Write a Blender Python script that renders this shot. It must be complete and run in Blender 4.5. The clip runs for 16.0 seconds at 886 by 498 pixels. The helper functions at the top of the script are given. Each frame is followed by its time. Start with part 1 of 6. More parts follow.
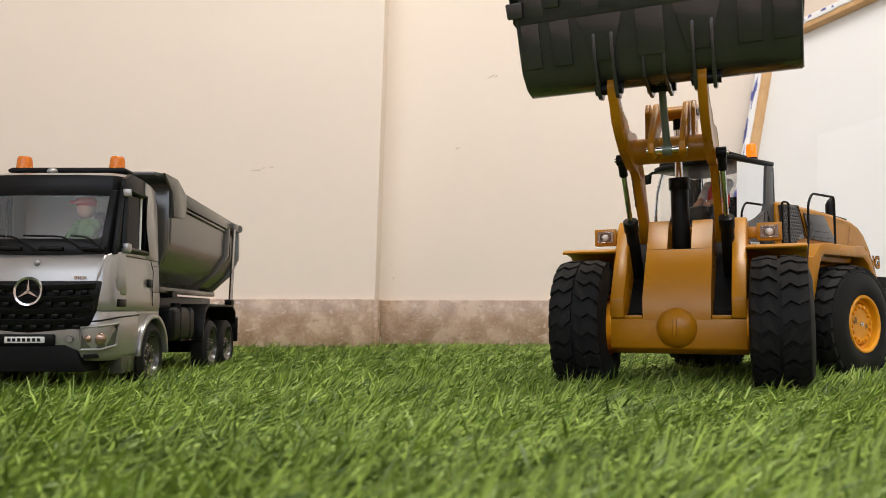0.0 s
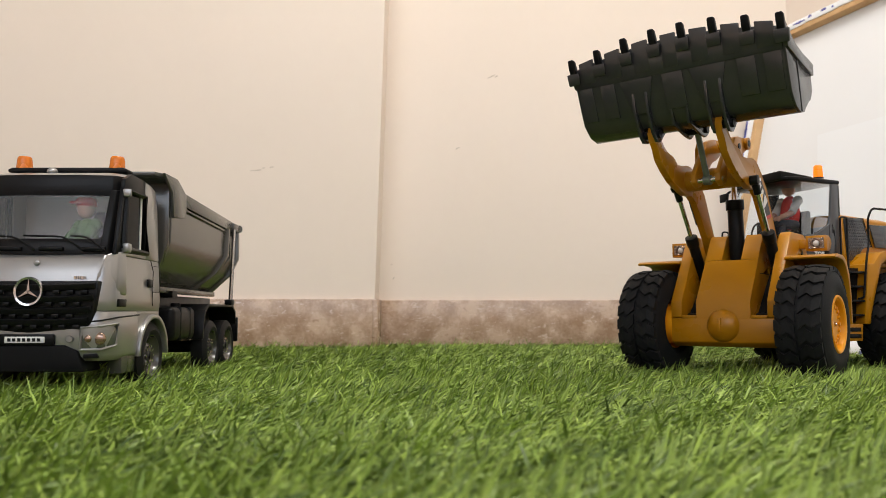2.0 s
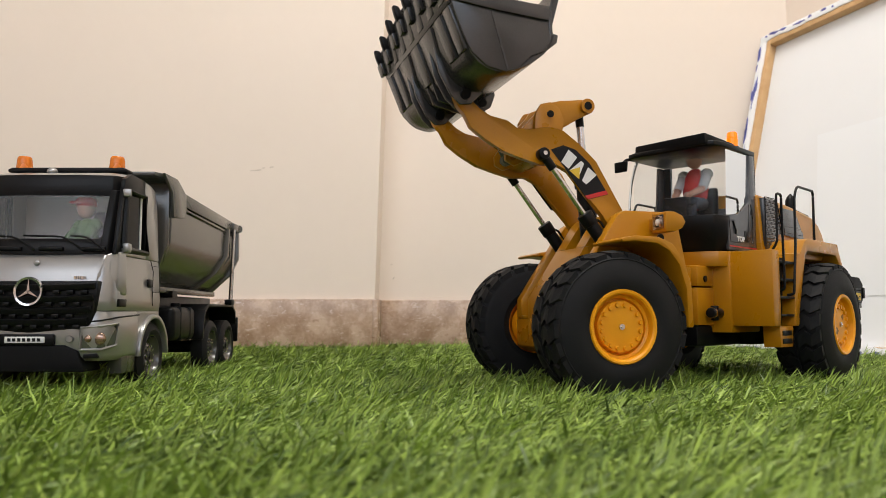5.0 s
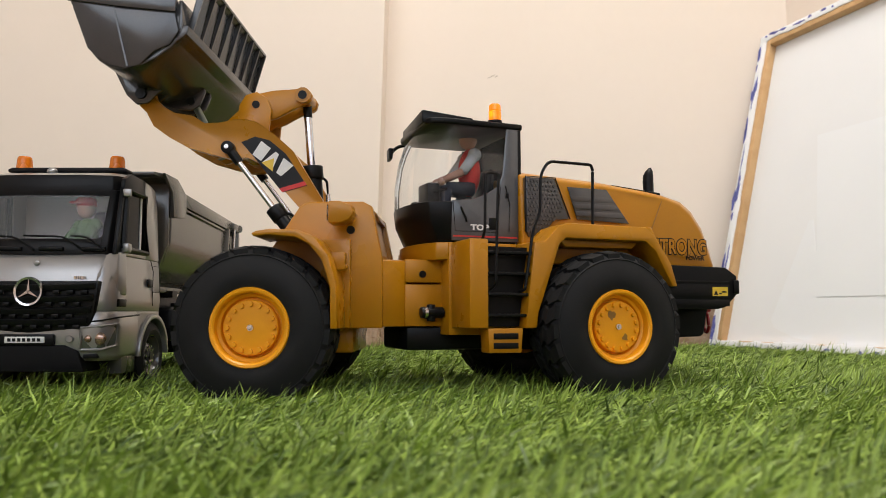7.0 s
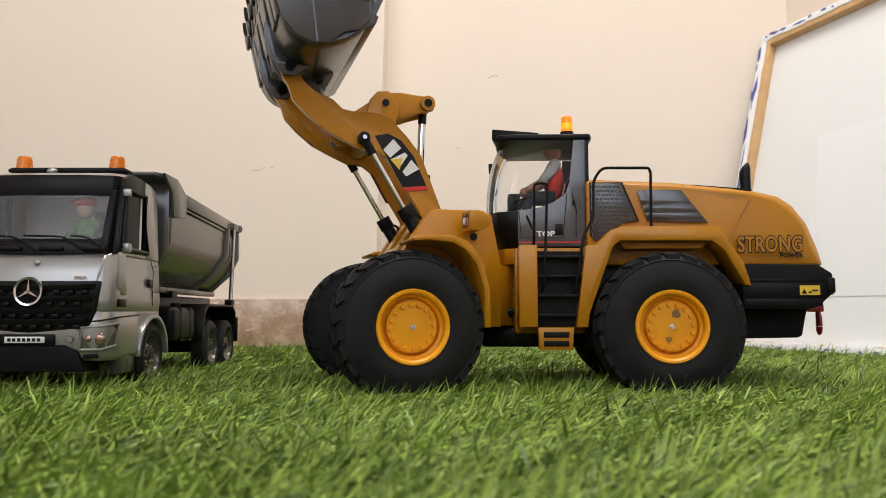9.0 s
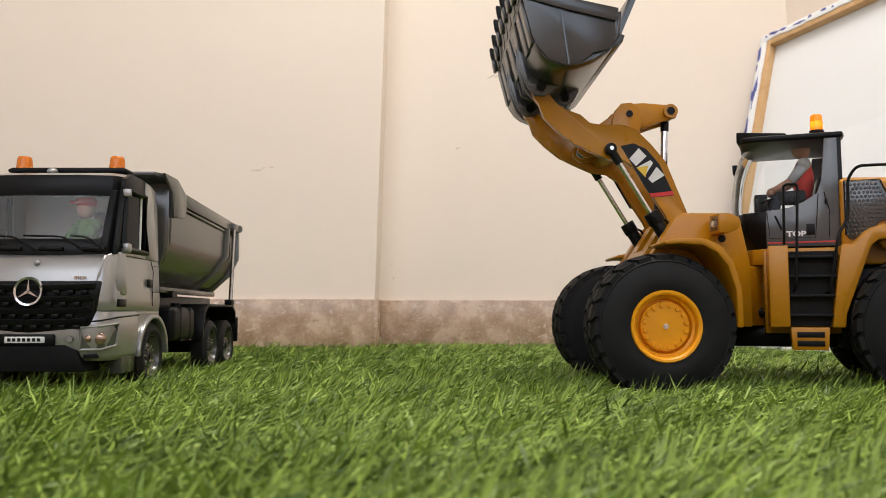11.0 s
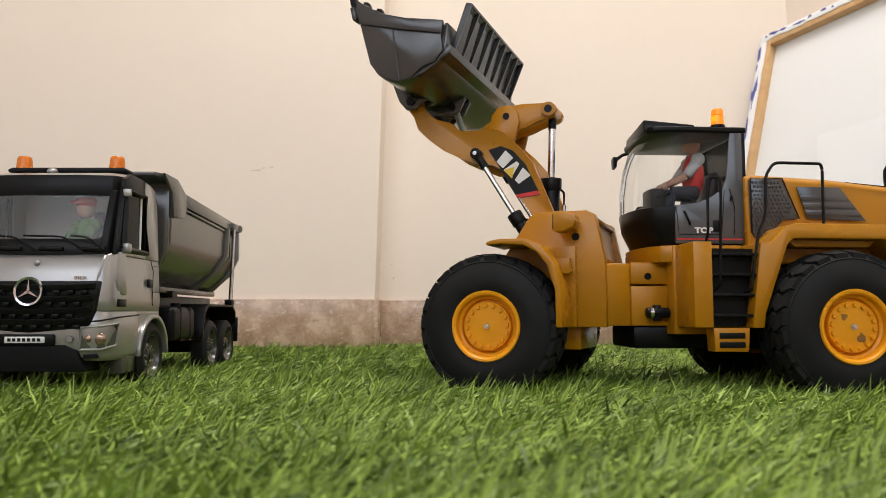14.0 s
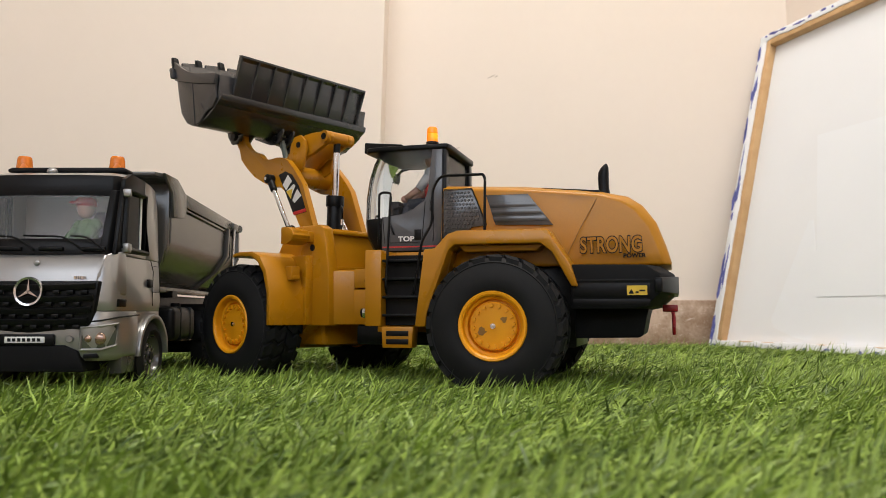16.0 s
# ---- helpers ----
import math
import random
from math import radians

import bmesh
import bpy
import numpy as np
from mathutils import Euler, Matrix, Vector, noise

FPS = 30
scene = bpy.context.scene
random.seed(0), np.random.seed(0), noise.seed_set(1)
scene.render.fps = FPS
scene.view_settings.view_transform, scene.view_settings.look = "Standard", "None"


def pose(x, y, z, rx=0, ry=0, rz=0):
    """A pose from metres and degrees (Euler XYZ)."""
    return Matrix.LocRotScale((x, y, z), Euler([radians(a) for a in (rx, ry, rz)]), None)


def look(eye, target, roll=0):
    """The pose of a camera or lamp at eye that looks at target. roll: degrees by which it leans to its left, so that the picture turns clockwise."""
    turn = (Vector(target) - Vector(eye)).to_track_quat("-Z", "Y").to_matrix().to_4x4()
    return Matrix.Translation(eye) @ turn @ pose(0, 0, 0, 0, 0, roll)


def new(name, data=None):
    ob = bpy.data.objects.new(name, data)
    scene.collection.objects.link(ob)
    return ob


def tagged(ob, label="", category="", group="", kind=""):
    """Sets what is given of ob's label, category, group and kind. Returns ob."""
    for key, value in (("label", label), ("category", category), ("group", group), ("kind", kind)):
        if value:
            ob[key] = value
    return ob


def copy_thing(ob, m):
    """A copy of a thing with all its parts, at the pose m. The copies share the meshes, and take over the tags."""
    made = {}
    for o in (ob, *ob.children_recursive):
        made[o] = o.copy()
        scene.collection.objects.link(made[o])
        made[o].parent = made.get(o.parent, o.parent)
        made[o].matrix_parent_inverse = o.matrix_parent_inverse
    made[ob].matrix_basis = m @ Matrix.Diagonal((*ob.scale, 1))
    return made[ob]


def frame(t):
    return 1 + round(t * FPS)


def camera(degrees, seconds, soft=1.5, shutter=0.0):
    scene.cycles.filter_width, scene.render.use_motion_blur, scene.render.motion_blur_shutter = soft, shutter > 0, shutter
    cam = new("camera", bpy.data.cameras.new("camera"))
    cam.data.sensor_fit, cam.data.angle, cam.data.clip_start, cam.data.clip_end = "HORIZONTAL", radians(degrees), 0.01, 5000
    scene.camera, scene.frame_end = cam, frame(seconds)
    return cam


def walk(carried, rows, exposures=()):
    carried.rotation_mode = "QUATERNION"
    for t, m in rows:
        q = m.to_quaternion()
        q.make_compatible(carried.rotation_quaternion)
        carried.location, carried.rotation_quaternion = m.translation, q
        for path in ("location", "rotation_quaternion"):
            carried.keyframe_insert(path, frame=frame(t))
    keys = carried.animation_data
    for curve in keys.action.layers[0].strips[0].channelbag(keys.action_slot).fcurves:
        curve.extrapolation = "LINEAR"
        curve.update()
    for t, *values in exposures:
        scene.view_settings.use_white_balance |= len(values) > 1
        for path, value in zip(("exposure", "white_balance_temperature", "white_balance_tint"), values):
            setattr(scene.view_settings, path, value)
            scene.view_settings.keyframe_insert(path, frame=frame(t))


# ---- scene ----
# ---- camera ----
cam = camera(58.62, 16.0, soft=0.6)
EYE = pose(0, 0, 0.0674, 94.776, 0, 0)
walk(cam, [(0, EYE), (16, EYE)])
cam.data.dof.use_dof, cam.data.dof.focus_distance, cam.data.dof.aperture_fstop = True, 0.72, 13

# the loader's ride: seconds, rear axle x, y (m), heading, articulation, boom, bucket, crank (degrees)
RIDE = [
    (0, 0.3526, 0.8574, 214.0, 32.6, -9.4, -0.2, -0.0),
    (0.5, 0.3963, 0.8929, 207.5, 34.9, -8.2, 0.2, 0.0),
    (1, 0.4387, 0.9289, 202.5, 35.4, -7.7, 0.2, 0.1),
    (1.5, 0.4848, 0.9645, 200.5, 33.1, -7.9, 0.3, 0.1),
    (2, 0.4853, 0.9643, 204.4, 25.9, -8.6, 0.3, -0.5),
    (2.5, 0.4692, 0.9489, 211.8, 12.8, -9.4, 0.1, -2.3),
    (3, 0.4264, 0.9199, 220.2, -2.3, -9.2, 0.1, -3.6),
    (3.5, 0.4124, 0.9091, 226.3, -15.0, -8.9, 0.5, -3.4),
    (4, 0.3833, 0.8767, 228.5, -25.2, -9.0, 0.9, -2.4),
    (4.2, 0.3691, 0.8648, 229.2, -28.1, -9.2, 0.7, -2.2),
    (6.3, 0.1665, 0.7243, 209.6, -27.8, -9.4, 1.3, -0.3),
    (6.5, 0.1416, 0.7131, 207.0, -27.3, -9.5, 2.2, 0.6),
    (7, 0.0971, 0.6941, 200.8, -22.2, -9.9, 2.5, 2.2),
    (7.5, 0.0998, 0.6975, 193.3, -4.5, -9.2, 0.8, 0.1),
    (8, 0.1155, 0.7034, 186.3, 9.3, -0.5, 0.1, 0.4),
    (8.5, 0.1399, 0.7058, 180.2, 18.9, 0.1, -0.0, -0.3),
    (9, 0.1808, 0.7076, 176.9, 19.8, -0.0, -0.1, 0.0),
    (9.2, 0.1999, 0.7053, 176.6, 20.0, -0.0, -0.0, 0.1),
    (11.3, 0.4219, 0.6751, 159.7, 20.8, -0.2, -0.1, 0.0),
    (11.5, 0.4304, 0.6720, 159.7, 20.6, -0.2, -0.1, 0.0),
    (12, 0.4245, 0.6782, 161.3, 19.6, -0.0, -0.0, -0.0),
    (12.5, 0.3940, 0.6855, 170.7, 5.2, -0.2, -0.0, -0.1),
    (13, 0.3495, 0.6926, 179.3, -9.4, -0.8, -0.3, -0.4),
    (13.5, 0.3212, 0.6923, 182.9, -18.8, -1.1, -0.8, -0.3),
    (14, 0.2994, 0.6913, 184.0, -24.5, -1.1, -0.3, -0.2),
    (14.5, 0.2422, 0.6912, 180.4, -26.2, -1.2, -0.0, -0.2),
    (15, 0.1828, 0.6988, 174.7, -26.3, -1.2, -0.1, -0.4),
    (15.5, 0.1170, 0.7124, 168.2, -24.6, -1.1, -0.5, -0.2),
    (16, 0.0681, 0.7300, 163.7, -24.8, -0.7, -0.6, -0.4),
]

# ---- world and light ----
world = bpy.data.worlds.new("world")
scene.world = world
world.use_nodes = True
sky = world.node_tree.nodes.new("ShaderNodeTexSky")
sky.sky_type, sky.sun_disc, sky.sun_elevation, sky.sun_rotation = "NISHITA", False, radians(35), radians(200)
world.node_tree.links.new(sky.outputs[0], world.node_tree.nodes["Background"].inputs[0])
world.node_tree.nodes["Background"].inputs[1].default_value = 0.1


def area_lamp(name, m, sx, sy, watts, colour):
    d = bpy.data.lights.new(name, "AREA")
    d.shape, d.size, d.size_y, d.energy, d.color = "RECTANGLE", sx, sy, watts, colour
    ob = new(name, d)
    ob.matrix_basis = m
    return ob


# tube lights under the ceiling, and daylight in the window behind the camera
area_lamp("ceiling_lamp", look((0.15, 0.35, 2.52), (0.15, 0.35, 0)), 1.3, 0.5, 55, (1, 0.965, 0.9))
area_lamp("window_daylight", look((-0.30, -1.70, 1.35), (-0.2, 1.0, 0.4)), 3.1, 1.15, 25, (0.78, 0.87, 1.0))
scene.view_settings.exposure = -0.04

# ---- materials ----


def material(name, c1, c2=None, rough=0.45, metal=0.0, scale=60, fine=900, bump=0.05, coat=0.0, spread=0.5, island=False, random_ob=False, rough_var=0.12, spec=0.5):
    """Two colours mixed by a coarse and a fine noise, uneven gloss and a fine relief."""
    m = bpy.data.materials.new(name)
    m.use_nodes = True
    nt = m.node_tree
    n, ln = nt.nodes, nt.links
    b = n["Principled BSDF"]
    c2 = c2 or tuple(c * 0.82 for c in c1)
    tc = n.new("ShaderNodeTexCoord")
    big, small = n.new("ShaderNodeTexNoise"), n.new("ShaderNodeTexNoise")
    big.inputs["Scale"].default_value, small.inputs["Scale"].default_value = scale, fine
    big.inputs["Detail"].default_value, small.inputs["Detail"].default_value = 5, 3
    ln.new(tc.outputs["Object"], big.inputs["Vector"])
    ln.new(tc.outputs["Object"], small.inputs["Vector"])
    add = n.new("ShaderNodeMath")
    add.operation = "MULTIPLY_ADD"
    ln.new(small.outputs[0], add.inputs[0])
    add.inputs[1].default_value = 0.45
    ln.new(big.outputs[0], add.inputs[2])
    ramp = n.new("ShaderNodeMapRange")
    ramp.inputs["From Min"].default_value, ramp.inputs["From Max"].default_value = 0.72 - spread / 2, 0.72 + spread / 2
    ln.new(add.outputs[0], ramp.inputs["Value"])
    fac = ramp.outputs[0]
    if island or random_ob:
        g = n.new("ShaderNodeNewGeometry" if island else "ShaderNodeObjectInfo")
        mx = n.new("ShaderNodeMath")
        mx.operation = "MULTIPLY_ADD"
        ln.new(g.outputs["Random Per Island" if island else "Random"], mx.inputs[0])
        mx.inputs[1].default_value = 0.8
        sub = n.new("ShaderNodeMath")
        sub.operation = "MULTIPLY"
        sub.inputs[1].default_value = 0.3
        ln.new(fac, sub.inputs[0])
        ln.new(sub.outputs[0], mx.inputs[2])
        fac = mx.outputs[0]
    mix = n.new("ShaderNodeMix")
    mix.data_type = "RGBA"
    ln.new(fac, mix.inputs["Factor"])
    mix.inputs[6].default_value, mix.inputs[7].default_value = (*c1, 1), (*c2, 1)
    ln.new(mix.outputs[2], b.inputs["Base Color"])
    rr = n.new("ShaderNodeMapRange")
    rr.inputs["To Min"].default_value, rr.inputs["To Max"].default_value = max(0.02, rough - rough_var), min(1, rough + rough_var)
    ln.new(big.outputs[0], rr.inputs["Value"])
    ln.new(rr.outputs[0], b.inputs["Roughness"])
    b.inputs["Metallic"].default_value = metal
    b.inputs["Coat Weight"].default_value = coat
    b.inputs["Coat Roughness"].default_value = 0.12
    b.inputs["Specular IOR Level"].default_value = spec
    if bump:
        bp = n.new("ShaderNodeBump")
        bp.inputs["Strength"].default_value, bp.inputs["Distance"].default_value = bump, 0.0006
        ln.new(small.outputs[0], bp.inputs["Height"])
        ln.new(bp.outputs[0], b.inputs["Normal"])
    return m


def glass(name, tint=(0.95, 0.97, 0.98), alpha=0.12, rough=0.03, ior=1.45):
    """A thin clear plastic pane: mostly see-through, with a gloss on it."""
    m = bpy.data.materials.new(name)
    m.use_nodes = True
    nt = m.node_tree
    n, ln = nt.nodes, nt.links
    out = n["Material Output"]
    tr, gl, df, fr = n.new("ShaderNodeBsdfTransparent"), n.new("ShaderNodeBsdfGlossy"), n.new("ShaderNodeBsdfDiffuse"), n.new("ShaderNodeFresnel")
    tr.inputs[0].default_value = (*tint, 1)
    gl.inputs["Roughness"].default_value = rough
    df.inputs[0].default_value = (0.7, 0.72, 0.75, 1)
    fr.inputs["IOR"].default_value = ior
    haze, mix = n.new("ShaderNodeMixShader"), n.new("ShaderNodeMixShader")
    haze.inputs[0].default_value = alpha
    ln.new(tr.outputs[0], haze.inputs[1])
    ln.new(df.outputs[0], haze.inputs[2])
    ln.new(fr.outputs[0], mix.inputs[0])
    ln.new(haze.outputs[0], mix.inputs[1])
    ln.new(gl.outputs[0], mix.inputs[2])
    ln.new(mix.outputs[0], out.inputs[0])
    return m


def glow(name, col, strength):
    m = material(name, col, rough=0.25, bump=0)
    b = m.node_tree.nodes["Principled BSDF"]
    b.inputs["Emission Color"].default_value, b.inputs["Emission Strength"].default_value = (*col, 1), strength
    b.inputs["Transmission Weight"].default_value = 0.4
    return m


YELLOW = material("ochre_plastic", (0.44, 0.186, 0.004), (0.385, 0.158, 0.0035), rough=0.3, spec=0.38, bump=0.03, scale=25)
RIM = material("orange_yellow_plastic", (0.86, 0.36, 0.008), (0.78, 0.31, 0.006), rough=0.36, spec=0.35, bump=0.03, scale=40)
BLACK = material("black_plastic", (0.004, 0.004, 0.0045), (0.007, 0.007, 0.0075), rough=0.34, spec=0.15, bump=0.04)
MATT = material("matt_black_plastic", (0.004, 0.004, 0.0045), (0.007, 0.007, 0.0075), rough=0.6, spec=0.12, bump=0.02)
RUBBER = material("tyre_rubber", (0.008, 0.008, 0.0088), (0.0135, 0.0135, 0.0142), rough=0.66, spec=0.18, bump=0.12, scale=50, fine=1500)
BUCKET = material("dark_grey_plastic", (0.023, 0.0228, 0.0242), (0.033, 0.0325, 0.0345), rough=0.24, spec=0.75, rough_var=0.06, bump=0.05, scale=30)
CABGREY = material("grey_cab_plastic", (0.066, 0.068, 0.075), (0.08, 0.083, 0.09), rough=0.2, spec=0.6, bump=0.02, rough_var=0.05)
CHROME = material("chrome", (0.72, 0.72, 0.74), (0.6, 0.6, 0.62), rough=0.16, metal=1.0, bump=0, rough_var=0.05)
STEEL = material("grey_green_steel", (0.16, 0.19, 0.16), (0.12, 0.14, 0.12), rough=0.4, metal=0.4)
SILVER = material("silver_paint", (0.33, 0.325, 0.32), (0.295, 0.295, 0.295), rough=0.30, metal=0.6, coat=0.4, bump=0.0, fine=3000, scale=12, rough_var=0.03, spread=0.9)
BEDGREY = material("grey_green_paint", (0.088, 0.085, 0.08), (0.07, 0.068, 0.064), rough=0.25, metal=0.2, coat=0.3, bump=0.004, scale=12, rough_var=0.03, spread=0.9)
# the truck's beacons are unlit; a faint glow is added to their lenses
AMBER = glow("amber_lens_faint_glow", (0.85, 0.23, 0.01), 0.05)
AMBER_LIT = glow("amber_lens_lit", (1.0, 0.27, 0.006), 0.5)
CLEAR = glass("clear_pane", alpha=0.015, ior=1.28)
# a tenth of pale diffuse whitens the view through the windscreen
WINDSCREEN = glass("windscreen_pane", tint=(0.95, 0.95, 0.96), alpha=0.10, rough=0.04, ior=1.3)
GRILLE = material("dark_grey_grille_plastic", (0.028, 0.029, 0.032), (0.04, 0.041, 0.045), rough=0.2, spec=0.9, bump=0.02, rough_var=0.05)
HEADLAMP = material("dark_lamp_glass", (0.10, 0.105, 0.085), (0.07, 0.075, 0.06), rough=0.1, spec=0.9, bump=0, rough_var=0.04)
LAMPWELL = material("brown_lamp_reflector", (0.42, 0.30, 0.24), (0.30, 0.20, 0.15), rough=0.2, metal=0.8, bump=0, rough_var=0.05)
# pale colour stands in for brightness behind the truck's windscreen
INTERIOR = material("pale_grey_interior", (0.60, 0.585, 0.59), (0.54, 0.53, 0.54), rough=0.6, bump=0.02)
AMBERCORE = glow("lit_lamp_core", (1.0, 0.62, 0.12), 2.5)
DOORGLASS = glass("dark_pane", tint=(0.06, 0.06, 0.065), alpha=0.0, rough=0.05, ior=1.2)
WHITE = material("white_ink", (0.78, 0.78, 0.77), rough=0.5, bump=0)
REDINK = material("red_ink", (0.55, 0.02, 0.02), rough=0.45, bump=0)
YELLOWINK = material("yellow_ink", (0.75, 0.5, 0.04), rough=0.45, bump=0)
DARKRED = material("red_plastic", (0.30, 0.006, 0.012), (0.24, 0.005, 0.01), rough=0.35)
DECAL = material("black_decal", (0.010, 0.010, 0.012), rough=0.35, bump=0, spec=0.2)
SKIN = material("doll_skin", (0.50, 0.27, 0.19), rough=0.6)
CLOTH_RED = material("doll_red", (0.72, 0.03, 0.022), rough=0.7)
CLOTH_WHITE = material("doll_white", (0.6, 0.6, 0.62), rough=0.75)
CLOTH_DARK = material("doll_dark", (0.03, 0.035, 0.05), rough=0.8)
CLOTH_GREEN = material("doll_green", (0.06, 0.16, 0.035), rough=0.8)
BROWN = material("brown_plastic", (0.30, 0.14, 0.02), (0.22, 0.10, 0.015), rough=0.5)
WALL = material("cream_wall_paint", (0.81, 0.71, 0.625), (0.77, 0.67, 0.585), rough=0.55, scale=3.0, fine=45, bump=0.25, spread=0.9)
MARBLE = material("beige_marble", (0.335, 0.215, 0.14), (0.53, 0.385, 0.285), rough=0.26, scale=26, fine=170, bump=0.03, spread=0.30)


def flecks(m):
    """Pale, drawn-out flecks and rusty veins over a stone."""
    n, ln = m.node_tree.nodes, m.node_tree.links
    b = n["Principled BSDF"]
    was = b.inputs["Base Color"].links[0].from_socket
    tc, mp = n.new("ShaderNodeTexCoord"), n.new("ShaderNodeMapping")
    mp.inputs["Scale"].default_value = (1.0, 1.0, 2.6)
    ln.new(tc.outputs["Object"], mp.inputs["Vector"])
    for scale, lo, hi, col in ((62, 0.60, 0.70, (0.68, 0.55, 0.46, 1)), (34, 0.62, 0.74, (0.24, 0.13, 0.075, 1))):
        t, rg, mx = n.new("ShaderNodeTexNoise"), n.new("ShaderNodeMapRange"), n.new("ShaderNodeMix")
        t.inputs["Scale"].default_value, t.inputs["Detail"].default_value, t.inputs["Distortion"].default_value = scale, 4, 1.2
        ln.new(mp.outputs[0], t.inputs["Vector"])
        rg.inputs["From Min"].default_value, rg.inputs["From Max"].default_value, rg.inputs["To Max"].default_value = lo, hi, 0.75
        ln.new(t.outputs[0], rg.inputs["Value"])
        mx.data_type = "RGBA"
        ln.new(rg.outputs[0], mx.inputs["Factor"])
        ln.new(was, mx.inputs[6])
        mx.inputs[7].default_value = col
        was = mx.outputs[2]
    ln.new(was, b.inputs["Base Color"])


flecks(MARBLE)
CEILING = material("white_ceiling_paint", (0.8, 0.78, 0.74), rough=0.8, scale=4)
TURF = material("turf_backing", (0.020, 0.040, 0.010), (0.035, 0.065, 0.015), rough=0.9, scale=90, fine=600, bump=0.4)
BLADE = material("turf_blades", (0.008, 0.033, 0.005), (0.335, 0.470, 0.080), rough=0.45, spec=0.34, island=True, scale=14, fine=300, bump=0)
TILE = material("pinkish_floor_tiles", (0.50, 0.38, 0.32), (0.44, 0.33, 0.28), rough=0.3, scale=8, fine=90, bump=0.02)
PINE = material("pine_wood", (0.62, 0.40, 0.20), (0.52, 0.31, 0.14), rough=0.6, scale=40, fine=500)
CANVAS = material("primed_canvas", (0.85, 0.865, 0.90), (0.82, 0.835, 0.87), rough=0.85, scale=6, fine=1200, bump=0.1)
PAPER = material("white_paper", (0.86, 0.885, 0.93), (0.84, 0.865, 0.91), rough=0.7, scale=5, bump=0.02)
BLUEPAINT = material("blue_paint", (0.05, 0.08, 0.36), (0.16, 0.16, 0.45), rough=0.6, scale=200, fine=900)

# ---- mesh helpers ----


def finish(bm, bevel=0.0, segs=2):
    bmesh.ops.remove_doubles(bm, verts=bm.verts, dist=1e-6)
    bmesh.ops.recalc_face_normals(bm, faces=bm.faces)
    if bevel:
        edges = [e for e in bm.edges if len(e.link_faces) == 2 and e.calc_face_angle(0) > radians(28)]
        bmesh.ops.bevel(bm, geom=edges, offset=bevel, segments=segs, profile=0.5, affect="EDGES", clamp_overlap=True)
    return bm


def link(name, bm, mats, parent=None, bevel=0.0, sharp=35, segs=2):
    finish(bm, bevel, segs)
    me = bpy.data.meshes.new(name)
    bm.to_mesh(me)
    bm.free()
    for m in mats if isinstance(mats, (list, tuple)) else [mats]:
        me.materials.append(m)
    me.polygons.foreach_set("use_smooth", [True] * len(me.polygons))
    me.set_sharp_from_angle(angle=radians(sharp))
    ob = new(name, me)
    ob.parent = parent
    return ob


def part(name, bm, mats, parent, label="", bevel=0.0, sharp=35, segs=2):
    ob = link(name, bm, mats, parent, bevel, sharp, segs)
    if label:
        tagged(ob, label)
    return ob


def extrude(pts, lo, hi, axis="y", bm=None):
    """A prism over a closed outline. axis y: points are (x, z); x: (y, z); z: (x, y)."""
    bm = bm or bmesh.new()
    at = {"y": lambda p, k: (p[0], k, p[1]), "x": lambda p, k: (k, p[0], p[1]), "z": lambda p, k: (p[0], p[1], k)}[axis]
    a, b = [bm.verts.new(at(p, lo)) for p in pts], [bm.verts.new(at(p, hi)) for p in pts]
    bm.faces.new(a)
    bm.faces.new(b[::-1])
    for i in range(len(a)):
        bm.faces.new((a[i], b[i], b[i - 1], a[i - 1]))
    return bm


def box(x0, x1, y0, y1, z0, z1, bm=None):
    return extrude([(x0, z0), (x1, z0), (x1, z1), (x0, z1)], y0, y1, bm=bm)


def rod(p0, p1, r, r2=None, n=20, bm=None):
    bm = bm or bmesh.new()
    p0, p1 = Vector(p0), Vector(p1)
    d = p1 - p0
    bmesh.ops.create_cone(bm, cap_ends=True, segments=n, radius1=r, radius2=r if r2 is None else r2, depth=d.length,
                          matrix=Matrix.Translation((p0 + p1) / 2) @ d.to_track_quat("Z", "Y").to_matrix().to_4x4())
    return bm


def ball(c, r, sx=1, sy=1, sz=1, bm=None, n=16):
    bm = bm or bmesh.new()
    bmesh.ops.create_uvsphere(bm, u_segments=n, v_segments=n // 2 + 2, radius=r, matrix=Matrix.Translation(c) @ Matrix.Diagonal((sx, sy, sz, 1)))
    return bm


def tube(pts, r, n=8, bm=None):
    """A bent round bar through the points."""
    bm = bm or bmesh.new()
    pts = [Vector(p) for p in pts]
    rings = []
    for i, p in enumerate(pts):
        d = (pts[min(i + 1, len(pts) - 1)] - pts[max(i - 1, 0)]).normalized()
        q = d.to_track_quat("Z", "Y")
        rings.append([bm.verts.new(p + q @ Vector((r * math.cos(a), r * math.sin(a), 0))) for a in [2 * math.pi * k / n for k in range(n)]])
    for a, b in zip(rings, rings[1:]):
        for k in range(n):
            bm.faces.new((a[k], a[(k + 1) % n], b[(k + 1) % n], b[k]))
    bm.faces.new(rings[0][::-1])
    bm.faces.new(rings[-1])
    return bm


def smooth_line(pts, steps=5):
    """Rounds the corners of an open line of points."""
    out = [Vector(pts[0])]
    for a, b, c in zip(pts, pts[1:], pts[2:]):
        a, b, c = Vector(a), Vector(b), Vector(c)
        k = min((a - b).length, (c - b).length) * 0.4
        p, q = b + (a - b).normalized() * k, b + (c - b).normalized() * k
        out += [p.lerp(b, s).lerp(b.lerp(q, s), s) for s in [i / steps for i in range(steps + 1)]]
    return out + [Vector(pts[-1])]


